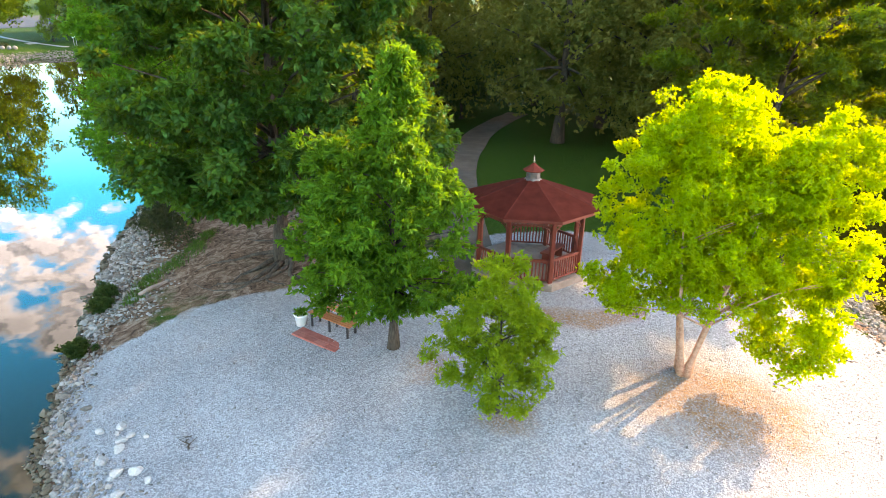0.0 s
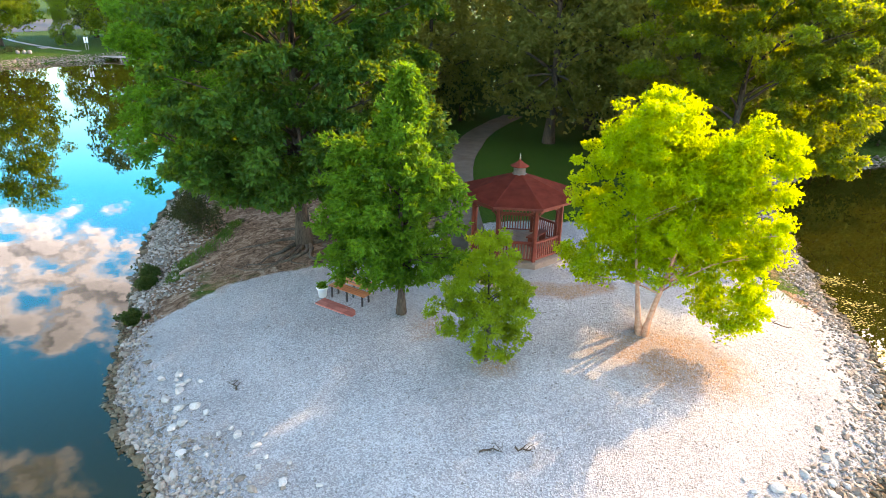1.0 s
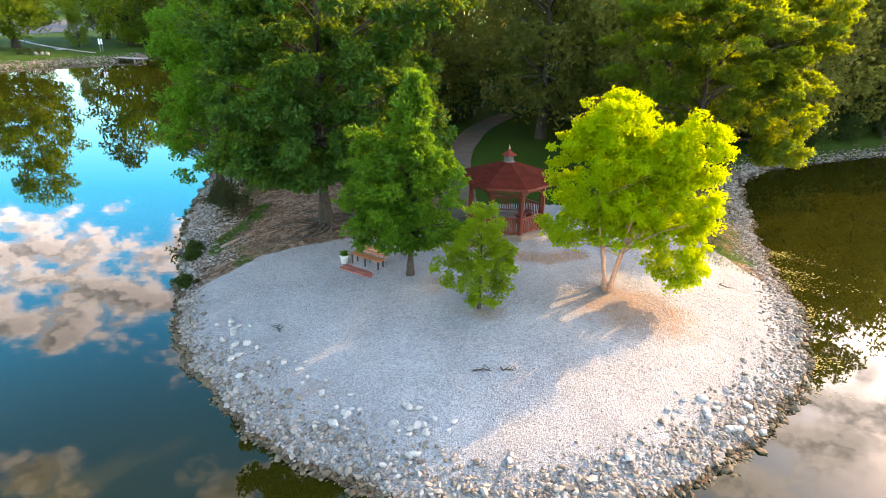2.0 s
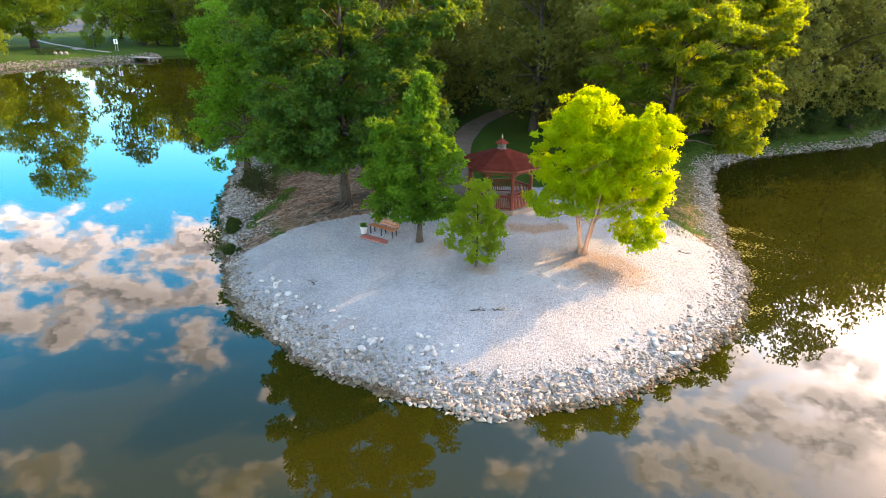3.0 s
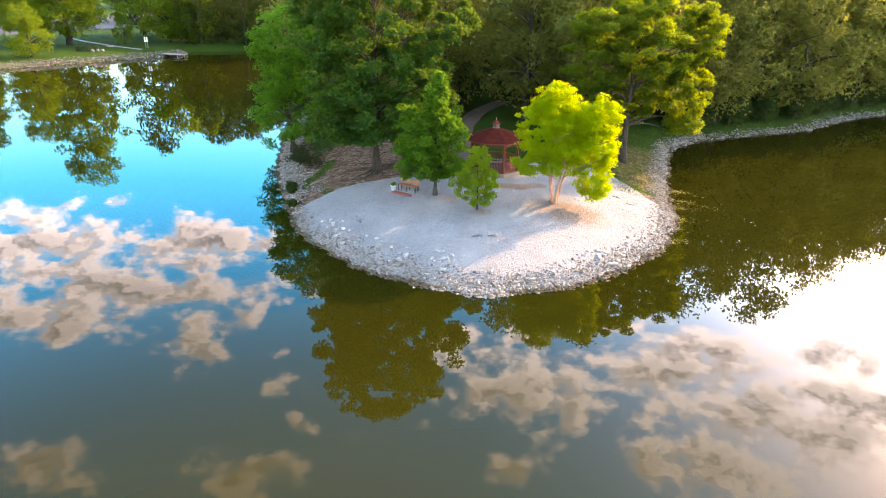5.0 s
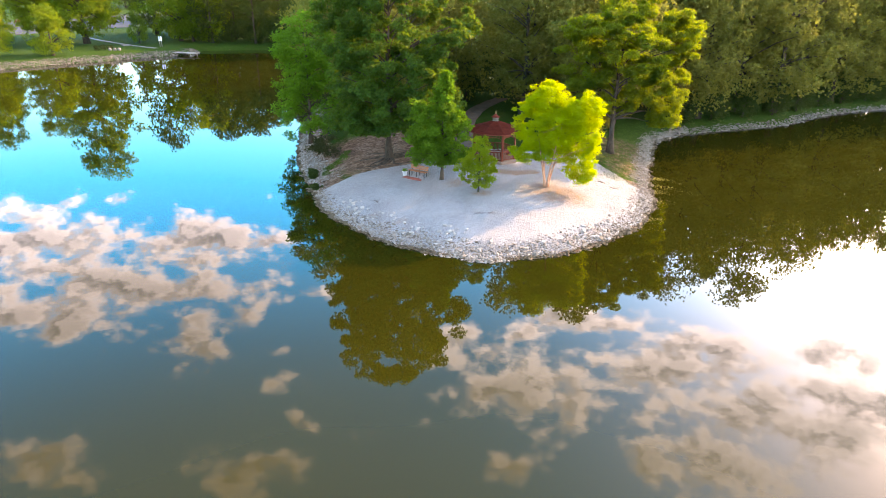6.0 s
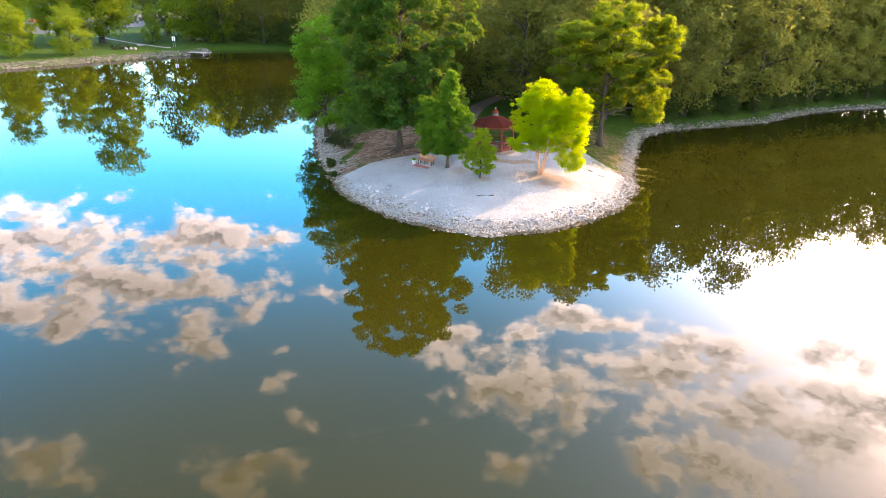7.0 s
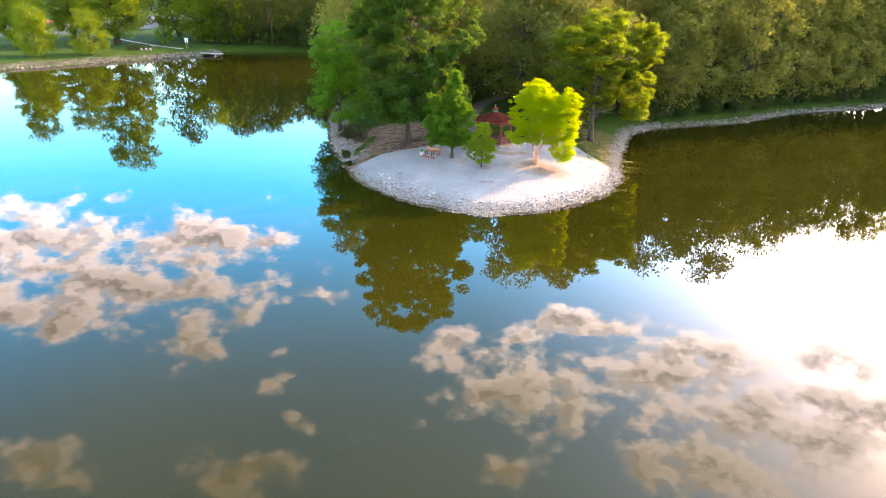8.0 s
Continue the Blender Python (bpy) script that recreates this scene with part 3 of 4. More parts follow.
def lobe_tree(name, label, x, y, h, lobes, rc, per, leaf, mat, trunk_r, seed, grow=1.0, **more):
    extra = lobed(np.random.default_rng(seed + 100), lobes) * grow
    return build_tree(name, label, x, y, h * grow, 0, [(0, 1), (1, 1)], 3.0, rc, per, leaf, mat, trunk_r, seed=seed, extra=extra, **more)


build_tree("pear_tree", "narrow conical green tree rising beside the bench", -5.99, 16.87, 8.9, 330,
           [(0.16, 0.4), (0.24, 0.85), (0.36, 1.0), (0.5, 0.93), (0.6, 0.8), (0.68, 0.52), (0.8, 0.34), (0.92, 0.19), (1.0, 0.04)], 2.15, 0.37, 150, 0.185,
           L_PEAR, 0.13, limbs=60, seed=3, top=0.97, ragged=0.36, up=0.1, slim=0.36, squash=0.55, centre=(0.2, 0), droop=0.2, skin=0.5, out=1.0,
           extra=lobed(np.random.default_rng(4), [(-2.0, 0, 4.0, 0.9, 1.0, 2.6, 70), (-1.4, 0.1, 2.85, 1.1, 1.0, 0.6, 22)]))
lobe_tree("birch_tree", "multi-stemmed river birch glowing yellow-green in the sun", 2.69, 17.16, 8.3,
          [(-0.7, 0, 5.3, 2.1, 2.0, 2.2, 202), (-0.4, 0, 7.2, 1.35, 1.4, 1.2, 81), (2.8, 0, 6.3, 1.2, 1.3, 1.3, 81), (2.4, 0, 4.2, 1.6, 1.5, 1.5, 101),
           (2.7, -0.2, 1.9, 1.2, 1.0, 1.4, 74), (-1.7, 0.2, 2.7, 1.4, 1.2, 0.7, 43), (-0.3, -0.8, 4.7, 1.6, 0.8, 1.6, 61), (0.8, 0, 4.0, 1.8, 1.7, 1.4, 81), (1.3, -0.2, 6.1, 1.3, 1.3, 1.1, 81), (0.4, -0.1, 2.7, 1.5, 1.2, 0.6, 47)], 0.36, 260, 0.098,
          L_BIRCH, 0.1, 5, bark=M_BIRCHBARK, stems=4, limbs=30, top=0.62, up=0.1, squash=0.6, droop=0.5, out=0.6)
build_tree("cypress_sapling", "small feathery light-green young tree on the gravel", -2.64, 14.2, 4.6, 190,
           [(0.1, 0.35), (0.18, 0.8), (0.35, 1.0), (0.5, 0.9), (0.65, 0.7), (0.8, 0.5), (1.0, 0.12)], 1.6, 0.26, 190, 0.11,
           L_SMALL, 0.055, limbs=60, seed=8, top=0.95, ragged=0.22, up=0.2, slim=0.25, droop=0.3, squash=0.55)
lobe_tree("oak_tree", "very tall broad dark-green tree shading the point", -11.95, 23.1, 21.5,
          [(0.6, -0.8, 7.0, 6.0, 5.4, 4.4, 170), (0.3, -2.5, 5.5, 4.5, 2.5, 2.4, 50), (1.2, 0.3, 13.0, 6.9, 6.2, 4.8, 150), (0.0, 0, 18.0, 5.4, 5.0, 3.4, 95), (-3.0, -0.5, 13.5, 3.4, 4.0, 4.5, 50), (-3.2, 0, 4.0, 2.6, 3.0, 1.5, 26)],
          0.72, 420, 0.23, L_OAK, 0.27, 11, grow=0.96, limbs=80, top=0.88, droop=0.4, out=0.6, squash=0.6)
lobe_tree("shore_tree", "tall fresh-green tree leaning over the rocky bank", -23.04, 32.58, 14.0,
          [(0.2, 0, 4.2, 3.5, 3.4, 3.6, 100), (-0.1, 0, 10.4, 2.9, 3.0, 3.4, 90), (-0.1, 0, 7.4, 3.4, 3.2, 2.4, 60)],
          0.75, 250, 0.19, L_EDGE, 0.22, 13, limbs=40, droop=0.4, out=0.6, squash=0.6)
lobe_tree("broad_tree", "tall spreading tree with sunlit yellow-green side", 9.4, 32.6, 14.6,
          [(0.6, -3.2, 9.6, 3.0, 2.4, 2.4, 30), (-2.6, -2.6, 11.2, 2.4, 2.2, 2.2, 36), (0.2, 0, 11.8, 3.1, 3.2, 2.5, 58), (5.0, 0, 10.8, 1.9, 2.2, 2.2, 40), (-3.0, 0, 8.2, 2.7, 2.9, 2.6, 50), (3.8, 0, 6.4, 2.5, 2.4, 2.2, 45),
           (4.6, 0, 3.6, 1.5, 1.6, 1.3, 22), (-1.5, 0, 4.4, 2.4, 2.6, 1.2, 25), (1.0, 0.5, 6.8, 2.6, 3.2, 2.4, 38)], 0.72, 560, 0.19, L_RIGHT, 0.3, 17, grow=1.08, limbs=36, droop=0.4, out=0.6, squash=0.45)

# ---- gazebo ----
GX, GY = -2.05, 22.6


def ring(r, z, turn=0.0):
    return [Vector((r * math.cos(radians(-65.7 + 45 * k + turn)), r * math.sin(radians(-65.7 + 45 * k + turn)), z)) for k in range(8)]


def slab_between(lower, upper, thick):
    """A closed sheet from four corners, thickened inward and down."""
    bm = bmesh.new()
    a = [bm.verts.new(v) for v in lower + upper]
    bm.faces.new(a)
    bmesh.ops.solidify(bm, geom=bm.faces[:], thickness=thick)
    bmesh.ops.recalc_face_normals(bm, faces=bm.faces[:])
    return bm


def beam(a, b, w, h, bevel=0.005):
    """A bar from a to b."""
    d = b - a
    m = Matrix.Translation((a + b) / 2) @ d.to_track_quat("X", "Z").to_matrix().to_4x4()
    return box((d.length, w, h), m, bevel)


def build_gazebo():
    g = thing("gazebo", GX, GY, ground_z(GX, GY - 1.5) + 0.02, 0, "octagonal red-stained wooden gazebo with red shingled roof", "gazebo")
    bm = bmesh.new()
    lo, hi = [bm.verts.new(v) for v in ring(2.12, -0.15)], [bm.verts.new(v) for v in ring(2.12, 0.13)]
    bm.faces.new(hi)
    bm.faces.new(lo[::-1])
    for k in range(8):
        bm.faces.new((lo[k], lo[(k + 1) % 8], hi[(k + 1) % 8], hi[k]))
    part("base", bm, M_DECK, g, "pale weathered timber base")
    ap = 2.1 * math.cos(radians(22.5))
    for k in range(-14, 15):
        y = k * 0.142
        half = min(ap, ap * math.sqrt(2) - abs(y))
        if half > 0.2:
            part("deck_board", box((2 * half - 0.01, 0.134, 0.03), pose(0, y, 0.147), 0.004), M_DECK, g, m=pose(0, 0, 0, 0, 0, -65.7 + 22.5))
    posts = ring(1.9, 0.0)
    for k in range(8):
        a = radians(-65.7 + 45 * k)
        part("post", box((0.14, 0.14, 2.84), pose(posts[k].x, posts[k].y, 0.16 + 1.42, 0, 0, math.degrees(a)), 0.012), M_REDWOOD, g)
        n = posts[(k + 1) % 8]
        d = (n - posts[k]).normalized()
        p, q = posts[k] + d * 0.075, n - d * 0.075
        up = Vector((0, 0, 1))
        part("eave_beam", beam(p + up * 2.94, q + up * 2.94, 0.09, 0.14), M_REDWOOD, g)
        frieze = part("frieze", beam(p + up * 2.58, q + up * 2.58, 0.05, 0.05), M_REDWOOD, g)
        for j in range(10):
            c = p.lerp(q, (j + 0.5) / 10)
            part("spindle", box((0.04, 0.035, 0.27), pose(c.x, c.y, 2.74, 0, 0, math.degrees(math.atan2(d.y, d.x))), 0), M_REDWOOD, frieze)
        for end, s in ((p, 1), (q, -1)):
            bm = bmesh.new()
            prev = None
            out = Vector((-d.y, d.x, 0)) * 0.02
            for i in range(6):
                w = math.pi / 2 * i / 5
                inner = end + d * (s * 0.3 * (1 - math.cos(w))) + up * (2.24 + 0.3 * math.sin(w))
                outer = inner + d * (s * 0.045 * math.cos(w)) - up * (0.045 * math.sin(w))
                vs = [bm.verts.new(v) for v in (inner + out, outer + out, outer - out, inner - out)]
                if prev:
                    for t in range(4):
                        bm.faces.new((prev[t], prev[(t + 1) % 4], vs[(t + 1) % 4], vs[t]))
                else:
                    bm.faces.new(vs[::-1])
                prev = vs
            bm.faces.new(prev)
            bmesh.ops.recalc_face_normals(bm, faces=bm.faces[:])
            part("bracket", bm, M_REDWOOD, g)
        if k != 4:
            rail = part("railing", beam(p + up * 1.14, q + up * 1.14, 0.1, 0.045, 0.008), M_REDWOOD, g)
            part("bottom_rail", beam(p + up * 0.27, q + up * 0.27, 0.05, 0.07), M_REDWOOD, rail)
            part("upper_rail", beam(p + up * 1.07, q + up * 1.07, 0.04, 0.07), M_REDWOOD, rail)
            for j in range(11):
                c = p.lerp(q, (j + 0.5) / 11)
                part("baluster", box((0.05, 0.03, 0.75), pose(c.x, c.y, 0.665, 0, 0, math.degrees(math.atan2(d.y, d.x))), 0), M_REDWOOD, rail)
    # roof: courses of shingles, hips, eave boards
    e_r, e_z, t_r, t_z, rows = 2.46, 3.0, 0.27, 3.9, 15
    for k in range(8):
        for c in range(rows):
            f0, f1 = c / rows, min(1.0, (c + 1.22) / rows)
            r0, r1 = e_r + (t_r - e_r) * f0, e_r + (t_r - e_r) * f1
            z0, z1 = e_z + (t_z - e_z) * f0 + 0.014, e_z + (t_z - e_z) * f1 + 0.004
            a, b = ring(r0, z0), ring(r1, z1)
            part("shingle_course", slab_between([a[k], a[(k + 1) % 8]], [b[(k + 1) % 8], b[k]], 0.01), M_SHINGLE, g)
        a, b = ring(e_r + 0.01, e_z + 0.012)[k], ring(t_r, t_z + 0.012)[k]
        part("hip_cap", beam(a, b, 0.03, 0.006, 0), M_SHINGLE, g)
        a, b = ring(e_r - 0.02, e_z - 0.05)[k], ring(e_r - 0.02, e_z - 0.05)[(k + 1) % 8]
        part("fascia", beam(a, b, 0.03, 0.12), M_REDWOOD, g)
        a, b = ring(1.9, 2.99)[k], ring(0.25, 3.72)[k]
        part("rafter", beam(a, b, 0.05, 0.1), M_REDWOOD, g)
    cup = part("cupola", turned([(0.33, 3.9), (0.29, 3.99), (0.24, 4.02), (0.24, 4.3), (0.28, 4.32), (0.28, 4.35)], 8), M_LOUVRE, g, "grey louvred cupola", pose(0, 0, -0.07))
    for k in range(8):
        for j in range(5):
            a, b = ring(0.252, 4.05 + 0.05 * j)[k], ring(0.252, 4.05 + 0.05 * j)[(k + 1) % 8]
            part("louvre", beam(a.lerp(b, 0.12), a.lerp(b, 0.88), 0.02, 0.028, 0), M_LOUVRE, cup)
    part("cupola_roof", turned([(0.38, 4.34), (0.38, 4.37), (0.24, 4.47), (0.11, 4.57), (0.03, 4.66)], 8), M_SHINGLE, cup)
    part("finial", turned([(0.025, 4.64), (0.025, 4.69), (0.05, 4.73), (0.025, 4.77), (0.018, 4.81), (0.04, 4.85), (0.012, 4.89), (0.006, 4.98)], 10), M_BRASS, cup, smooth=True)
    return g


gazebo = build_gazebo()
gazebo.scale = (1.04, 1.04, 0.87)
G_Z = gazebo.location.z + 0.141
inner = thing("picnic_bench", GX + 0.95, GY + 0.35, G_Z, 60, "dark red wooden seat inside the gazebo", "bench")
part("seat", box((1.35, 0.36, 0.05), pose(0, 0, 0.45)), M_REDWOOD, inner)
for sx in (-0.5, 0.5):
    part("leg", box((0.07, 0.3, 0.425), pose(sx, 0, 0.2125)), M_REDWOOD, inner)

# ---- bench, paving and planter ----


def build_bench():
    x, y = -8.2, 17.78
    b = thing("park_bench", x, y, ground_z(x, y), -26, "orange-brown slatted park bench with black iron legs", "bench")
    for j in range(4):
        part("seat_slat", box((1.83, 0.095, 0.035), pose(0, -0.18 + 0.11 * j, 0.44), 0.006), M_BENCH, b)
    for j in range(3):
        part("back_slat", box((1.83, 0.03, 0.1), pose(0, 0.235 + 0.03 * j, 0.57 + 0.125 * j, -13), 0.006), M_BENCH, b)
    for sx in (-0.78, 0, 0.78):
        bm = bmesh.new()
        add_box(bm, (0.06, 0.42, 0.05), pose(sx, 0, 0.395), 0.006)
        add_box(bm, (0.06, 0.06, 0.46), pose(sx, -0.17, 0.175), 0.006)
        add_box(bm, (0.06, 0.06, 0.46), pose(sx, 0.19, 0.175), 0.006)
        add_box(bm, (0.06, 0.045, 0.5), pose(sx, 0.285, 0.64, -13), 0.006)
        part("leg_frame", bm, M_IRON, b)
    pad = thing("paving_pad", -8.5, 17.16, ground_z(-8.5, 17.16), -26.5, "flat red paving pad in front of the bench", "paving")
    for i in range(4):
        for j in range(2):
            part("paver", box((0.472, 0.256, 0.06), pose(-0.72 + 0.48 * i, -0.131 + 0.262 * j, 0.02 + 0.003 * ((i + j) % 2)), 0.006), M_PAVER, pad)
    p = thing("planter_bucket", -9.41, 18.1, ground_z(-9.41, 18.1) - 0.01, 0, "white plastic bucket with a leafy plant", "planter")
    part("bucket", turned([(0.15, 0), (0.2, 0.36), (0.23, 0.38), (0.23, 0.42), (0.2, 0.42), (0.18, 0.34)], 18), M_WHITE, p, smooth=True)
    rng = np.random.default_rng(2)
    child("plant", leaf_cloud(rng, np.array([(0, 0, 0.46), (0.08, 0.05, 0.5), (-0.09, 0.02, 0.5)]), np.array([0.16, 0.12, 0.12]), 60, 0.12, L_PEAR), p)


build_bench()

# ---- concrete path ----
TRAIL = [(-4, 21), (-4.4, 23.4), (-5, 26.9), (-5.5, 30.3), (-6.1, 34.4), (-6.4, 38.5), (-6.3, 43.2), (-6, 49.4), (-4.6, 57.6), (-3.5, 61.6)]


def build_trail(name, line, width, label, mat=None, proud=0.05, piece=1.5):
    """A strip of slabs that follows the ground."""
    pts = [Vector((*p, 0)) for p in line]
    fine = []
    for i in range(len(pts) - 1):
        p0, p1, p2, p3 = pts[max(i - 1, 0)], pts[i], pts[i + 1], pts[min(i + 2, len(pts) - 1)]
        steps = max(2, int((p2 - p1).length / piece))
        for s in range(steps):
            t = s / steps
            fine.append(0.5 * (2 * p1 + (p2 - p0) * t + (2 * p0 - 5 * p1 + 4 * p2 - p3) * t * t + (3 * p1 - p0 - 3 * p2 + p3) * t ** 3))
    fine.append(pts[-1])
    strip = tagged(new(name), label, "path", kind="structure")
    edge = []
    for i, p in enumerate(fine):
        d = (fine[min(i + 1, len(fine) - 1)] - fine[max(i - 1, 0)]).normalized()
        side = Vector((-d.y, d.x, 0)) * width / 2
        edge.append((p + side, p - side, d))
    for (a, b, d), (c, e, f) in zip(edge, edge[1:]):
        bm = bmesh.new()
        corners = [a + d * 0.008, b + d * 0.008, e - f * 0.008, c - f * 0.008]
        tops = [Vector((v.x, v.y, ground_z(v.x, v.y) + proud)) for v in corners]
        lows = [v - Vector((0, 0, proud + 0.12)) for v in tops]
        t, l = [bm.verts.new(v) for v in tops], [bm.verts.new(v) for v in lows]
        bm.faces.new(t)
        bm.faces.new(l[::-1])
        for k in range(4):
            bm.faces.new((l[k], l[(k + 1) % 4], t[(k + 1) % 4], t[k]))
        bmesh.ops.recalc_face_normals(bm, faces=bm.faces[:])
        part("slab", bm, mat or M_CONCRETE, strip)


build_trail("path", TRAIL, 2.1, "pale concrete footpath curving away from the gazebo")

# ---- woodland: three kinds, copied ----
WOODS = []
for k, (hh, rch, nn, lab) in enumerate(((26, 6.5, 210, "tall dark woodland tree"), (22, 6.0, 190, "broad dark woodland tree"), (29, 6.0, 220, "tall narrow woodland tree"))):
    WOODS.append(build_tree("woodland_tree", lab, (4, 16, 30)[k], (76, 68, 80)[k], hh, nn,
                            [(0.08, 0.5), (0.2, 0.85), (0.45, 1.0), (0.65, 0.9), (0.85, 0.65), (1.0, 0.15)], rch, 1.35, 130, 0.34,
                            L_WOOD, 0.36, limbs=26, seed=31 + k, ragged=0.35, droop=0.3, group="woodland behind the point"))
FAR_TREE = build_tree("woodland_tree", "distant dark woodland tree beyond the lake", -86, 168, 27, 150,
                      [(0.06, 0.6), (0.2, 0.9), (0.45, 1.0), (0.65, 0.9), (0.85, 0.65), (1.0, 0.15)], 6.5, 1.6, 80, 0.55,
                      L_FAR, 0.36, limbs=10, seed=37, ragged=0.35, droop=0.3, group="woodland beyond the lake")
wr = np.random.default_rng(77)


def plant(kind, x, y, s=1.0, tall=1.0):
    return copy_thing(kind, pose(x, y, ground_z(x, y) - 0.1, 0, 0, wr.random() * 360) @ Matrix.Diagonal((s, s, s * tall, 1)))


def woods(x0, x1, y0, y1, gap, clear, s0=0.85, s1=1.1):
    for gx in np.arange(x0, x1, gap):
        for gy in np.arange(y0, y1, gap):
            x, y = gx + (wr.random() - 0.5) * gap * 0.8, gy + (wr.random() - 0.5) * gap * 0.8
            if float(inland(np.array([x]), np.array([y]))[0]) < clear or -12 < x < 3 and y < 60 or x < 14 and y < 42:
                continue
            plant(FAR_TREE if y > 130 else WOODS[int(wr.integers(3))], x, y, s0 + (s1 - s0) * wr.random())


for x, y, k, s in ((-0.2, 47, 0, 0.95), (6.8, 45.9, 1, 0.85), (-14.3, 42.7, 2, 0.9), (-16.2, 55.7, 0, 0.9), (3.7, 55.4, 2, 1.0), (-20, 42.2, 1, 0.9), (11, 47, 1, 0.9), (17.5, 53.5, 1, 0.95), (-10.5, 51, 1, 0.85), (0.5, 62, 0, 0.9), (8.1, 38, 1, 0.92)):
    plant(WOODS[k], x, y, s)
woods(-34, 34, 50, 84, 10.0, 3.5)
woods(34, 98, 76, 104, 8.0, 3.5, 0.9, 1.1)
woods(-86, -34, 139, 165, 10.0, 2.5, 0.72, 0.88)
for i in range(12):
    x = 23 + 6 * i
    y = float(np.interp(x, [19.6, 35.4, 42.7, 48.9, 59.6, 70.1, 88], [48.3, 58.1, 65.8, 70.9, 77, 84.1, 91])) + 4.5 + 1.5 * (i % 2)
    plant(WOODS[i % 2], x, y, 0.98 + 0.07 * (i % 3))
# low growth along the wooded shores
under = lobe_tree("understory_tree", "low dark leafy tree under the woodland edge", -70, 140, 7, [(0, 0, 2.6, 3.6, 3.2, 2.6, 45), (0, 0, 5, 2.4, 2.4, 2, 22)],
                  1.1, 110, 0.3, L_DARK, 0.16, 47, limbs=14, droop=0.3, group="low growth at the wood's edge")
for x, y in [(-84 + 5.2 * i, 139.5 + 1.5 * (i % 3)) for i in range(9)] + [(36 + 6 * i, 66 + 3.6 * i + 2 * (i % 2)) for i in range(8)] + [(-30, 56), (-27, 50), (21, 55), (28, 60), (-24, 46), (-8.5, 57), (-1.5, 67), (-6, 70), (-11, 62)]:
    if float(inland(np.array([x]), np.array([y]))[0]) > 3.0:
        plant(under, x, y, 0.7 + 0.5 * wr.random())
for i in range(15):
    x = 20 + 4.8 * i
    y = float(np.interp(x, [19.6, 35.4, 42.7, 48.9, 59.6, 70.1, 88], [48.3, 58.1, 65.8, 70.9, 77, 84.1, 91])) + 3.2
    plant(under, x, y, 0.5 + 0.2 * wr.random())

# ---- far bank ----
park = lobe_tree("park_tree", "tall sunlit park tree on the far bank lawn", -115.2, 121.4, 34,
                 [(1, -1, 7.5, 8.5, 7.5, 5, 100), (0, 0, 12, 9, 8, 6, 90), (1, 0, 18, 9, 8, 6.5, 100), (0, 0, 27, 6.5, 6, 6, 70)], 1.6, 200, 0.42, L_PARK, 0.6, 41, limbs=40, droop=0.4, out=0.6)
bushy = lobe_tree("lakeside_tree", "low bushy green tree on the far bank", -104.7, 95.8, 11,
                  [(0, 0, 3.7, 4.4, 4.2, 3.6, 55), (0, 0, 7.6, 3.0, 3.0, 2.8, 35)], 1.15, 180, 0.28, L_PARK, 0.25, 43, limbs=20, droop=0.3, out=0.6)
plant(bushy, -111.8, 86.9, 0.97, 1.1)
plant(bushy, -103.7, 126.7, 0.56, 1.7)["label"] = "young tree standing on the far lawn"
plant(bushy, -97.7, 136.9, 1.85, 1.15)["label"] = "rounded tree above the dock"
plant(bushy, -94.1, 136.9, 1.26)
plant(bushy, -124.8, 101.7, 1.14)
plant(bushy, -89.6, 137.2, 1.23, 1.2)
plant(park, -100.5, 155.1, 0.80)
plant(park, -135, 129.9, 0.74)
plant(park, -132.9, 108.5, 0.68)
for i in range(3, 14):
    plant(bushy, -345 + 13.5 * i + 4 * wr.random(), 205 + 10.5 * i + 8 * wr.random(), 1.4 + 0.6 * wr.random(), 1.2)["label"] = "leafy tree lining the far road"
    if i % 2:
        plant(FAR_TREE, -350 + 14.5 * i, 235 + 11 * i + 6 * wr.random(), 1.1)
for x, y in ((-98.3, 177.5), (-101.4, 170.3), (-104.9, 167.9), (-113.8, 151.4)):
    plant(FAR_TREE, x, y, 1.2)
for x, y in ((-142.8, 226.5), (-133.4, 227.8), (-122.1, 230.5), (-112.6, 228.3)):
    plant(FAR_TREE, x, y, 1.0)
for x, y in ((-209.1, 289.3), (-195.9, 324.3), (-179, 351.3), (-219, 248.3), (-159.3, 344.1), (-137.5, 329.7), (-114.7, 269), (-224.5, 209.4), (-100.8, 215.2), (-86.1, 192.9), (-112.6, 201.4), (-90.1, 166.8), (-227.2, 174)):
    plant(FAR_TREE, x, y, 1.1)
build_trail("road", [(-261, 90), (-173.3, 143.1), (-171.5, 210), (-167.8, 233.6), (-139.7, 312.8)], 50, "grey asphalt road beyond the far lawn", M_ASPHALT, 0.06, 30)
build_trail("path", [(-130.6, 140.5), (-120.6, 132.5), (-106.8, 123.3), (-97.1, 118.2), (-93.2, 116.9)], 1.0, "narrow pale footpath across the far lawn", M_GREYWOOD, 0.06, 4)


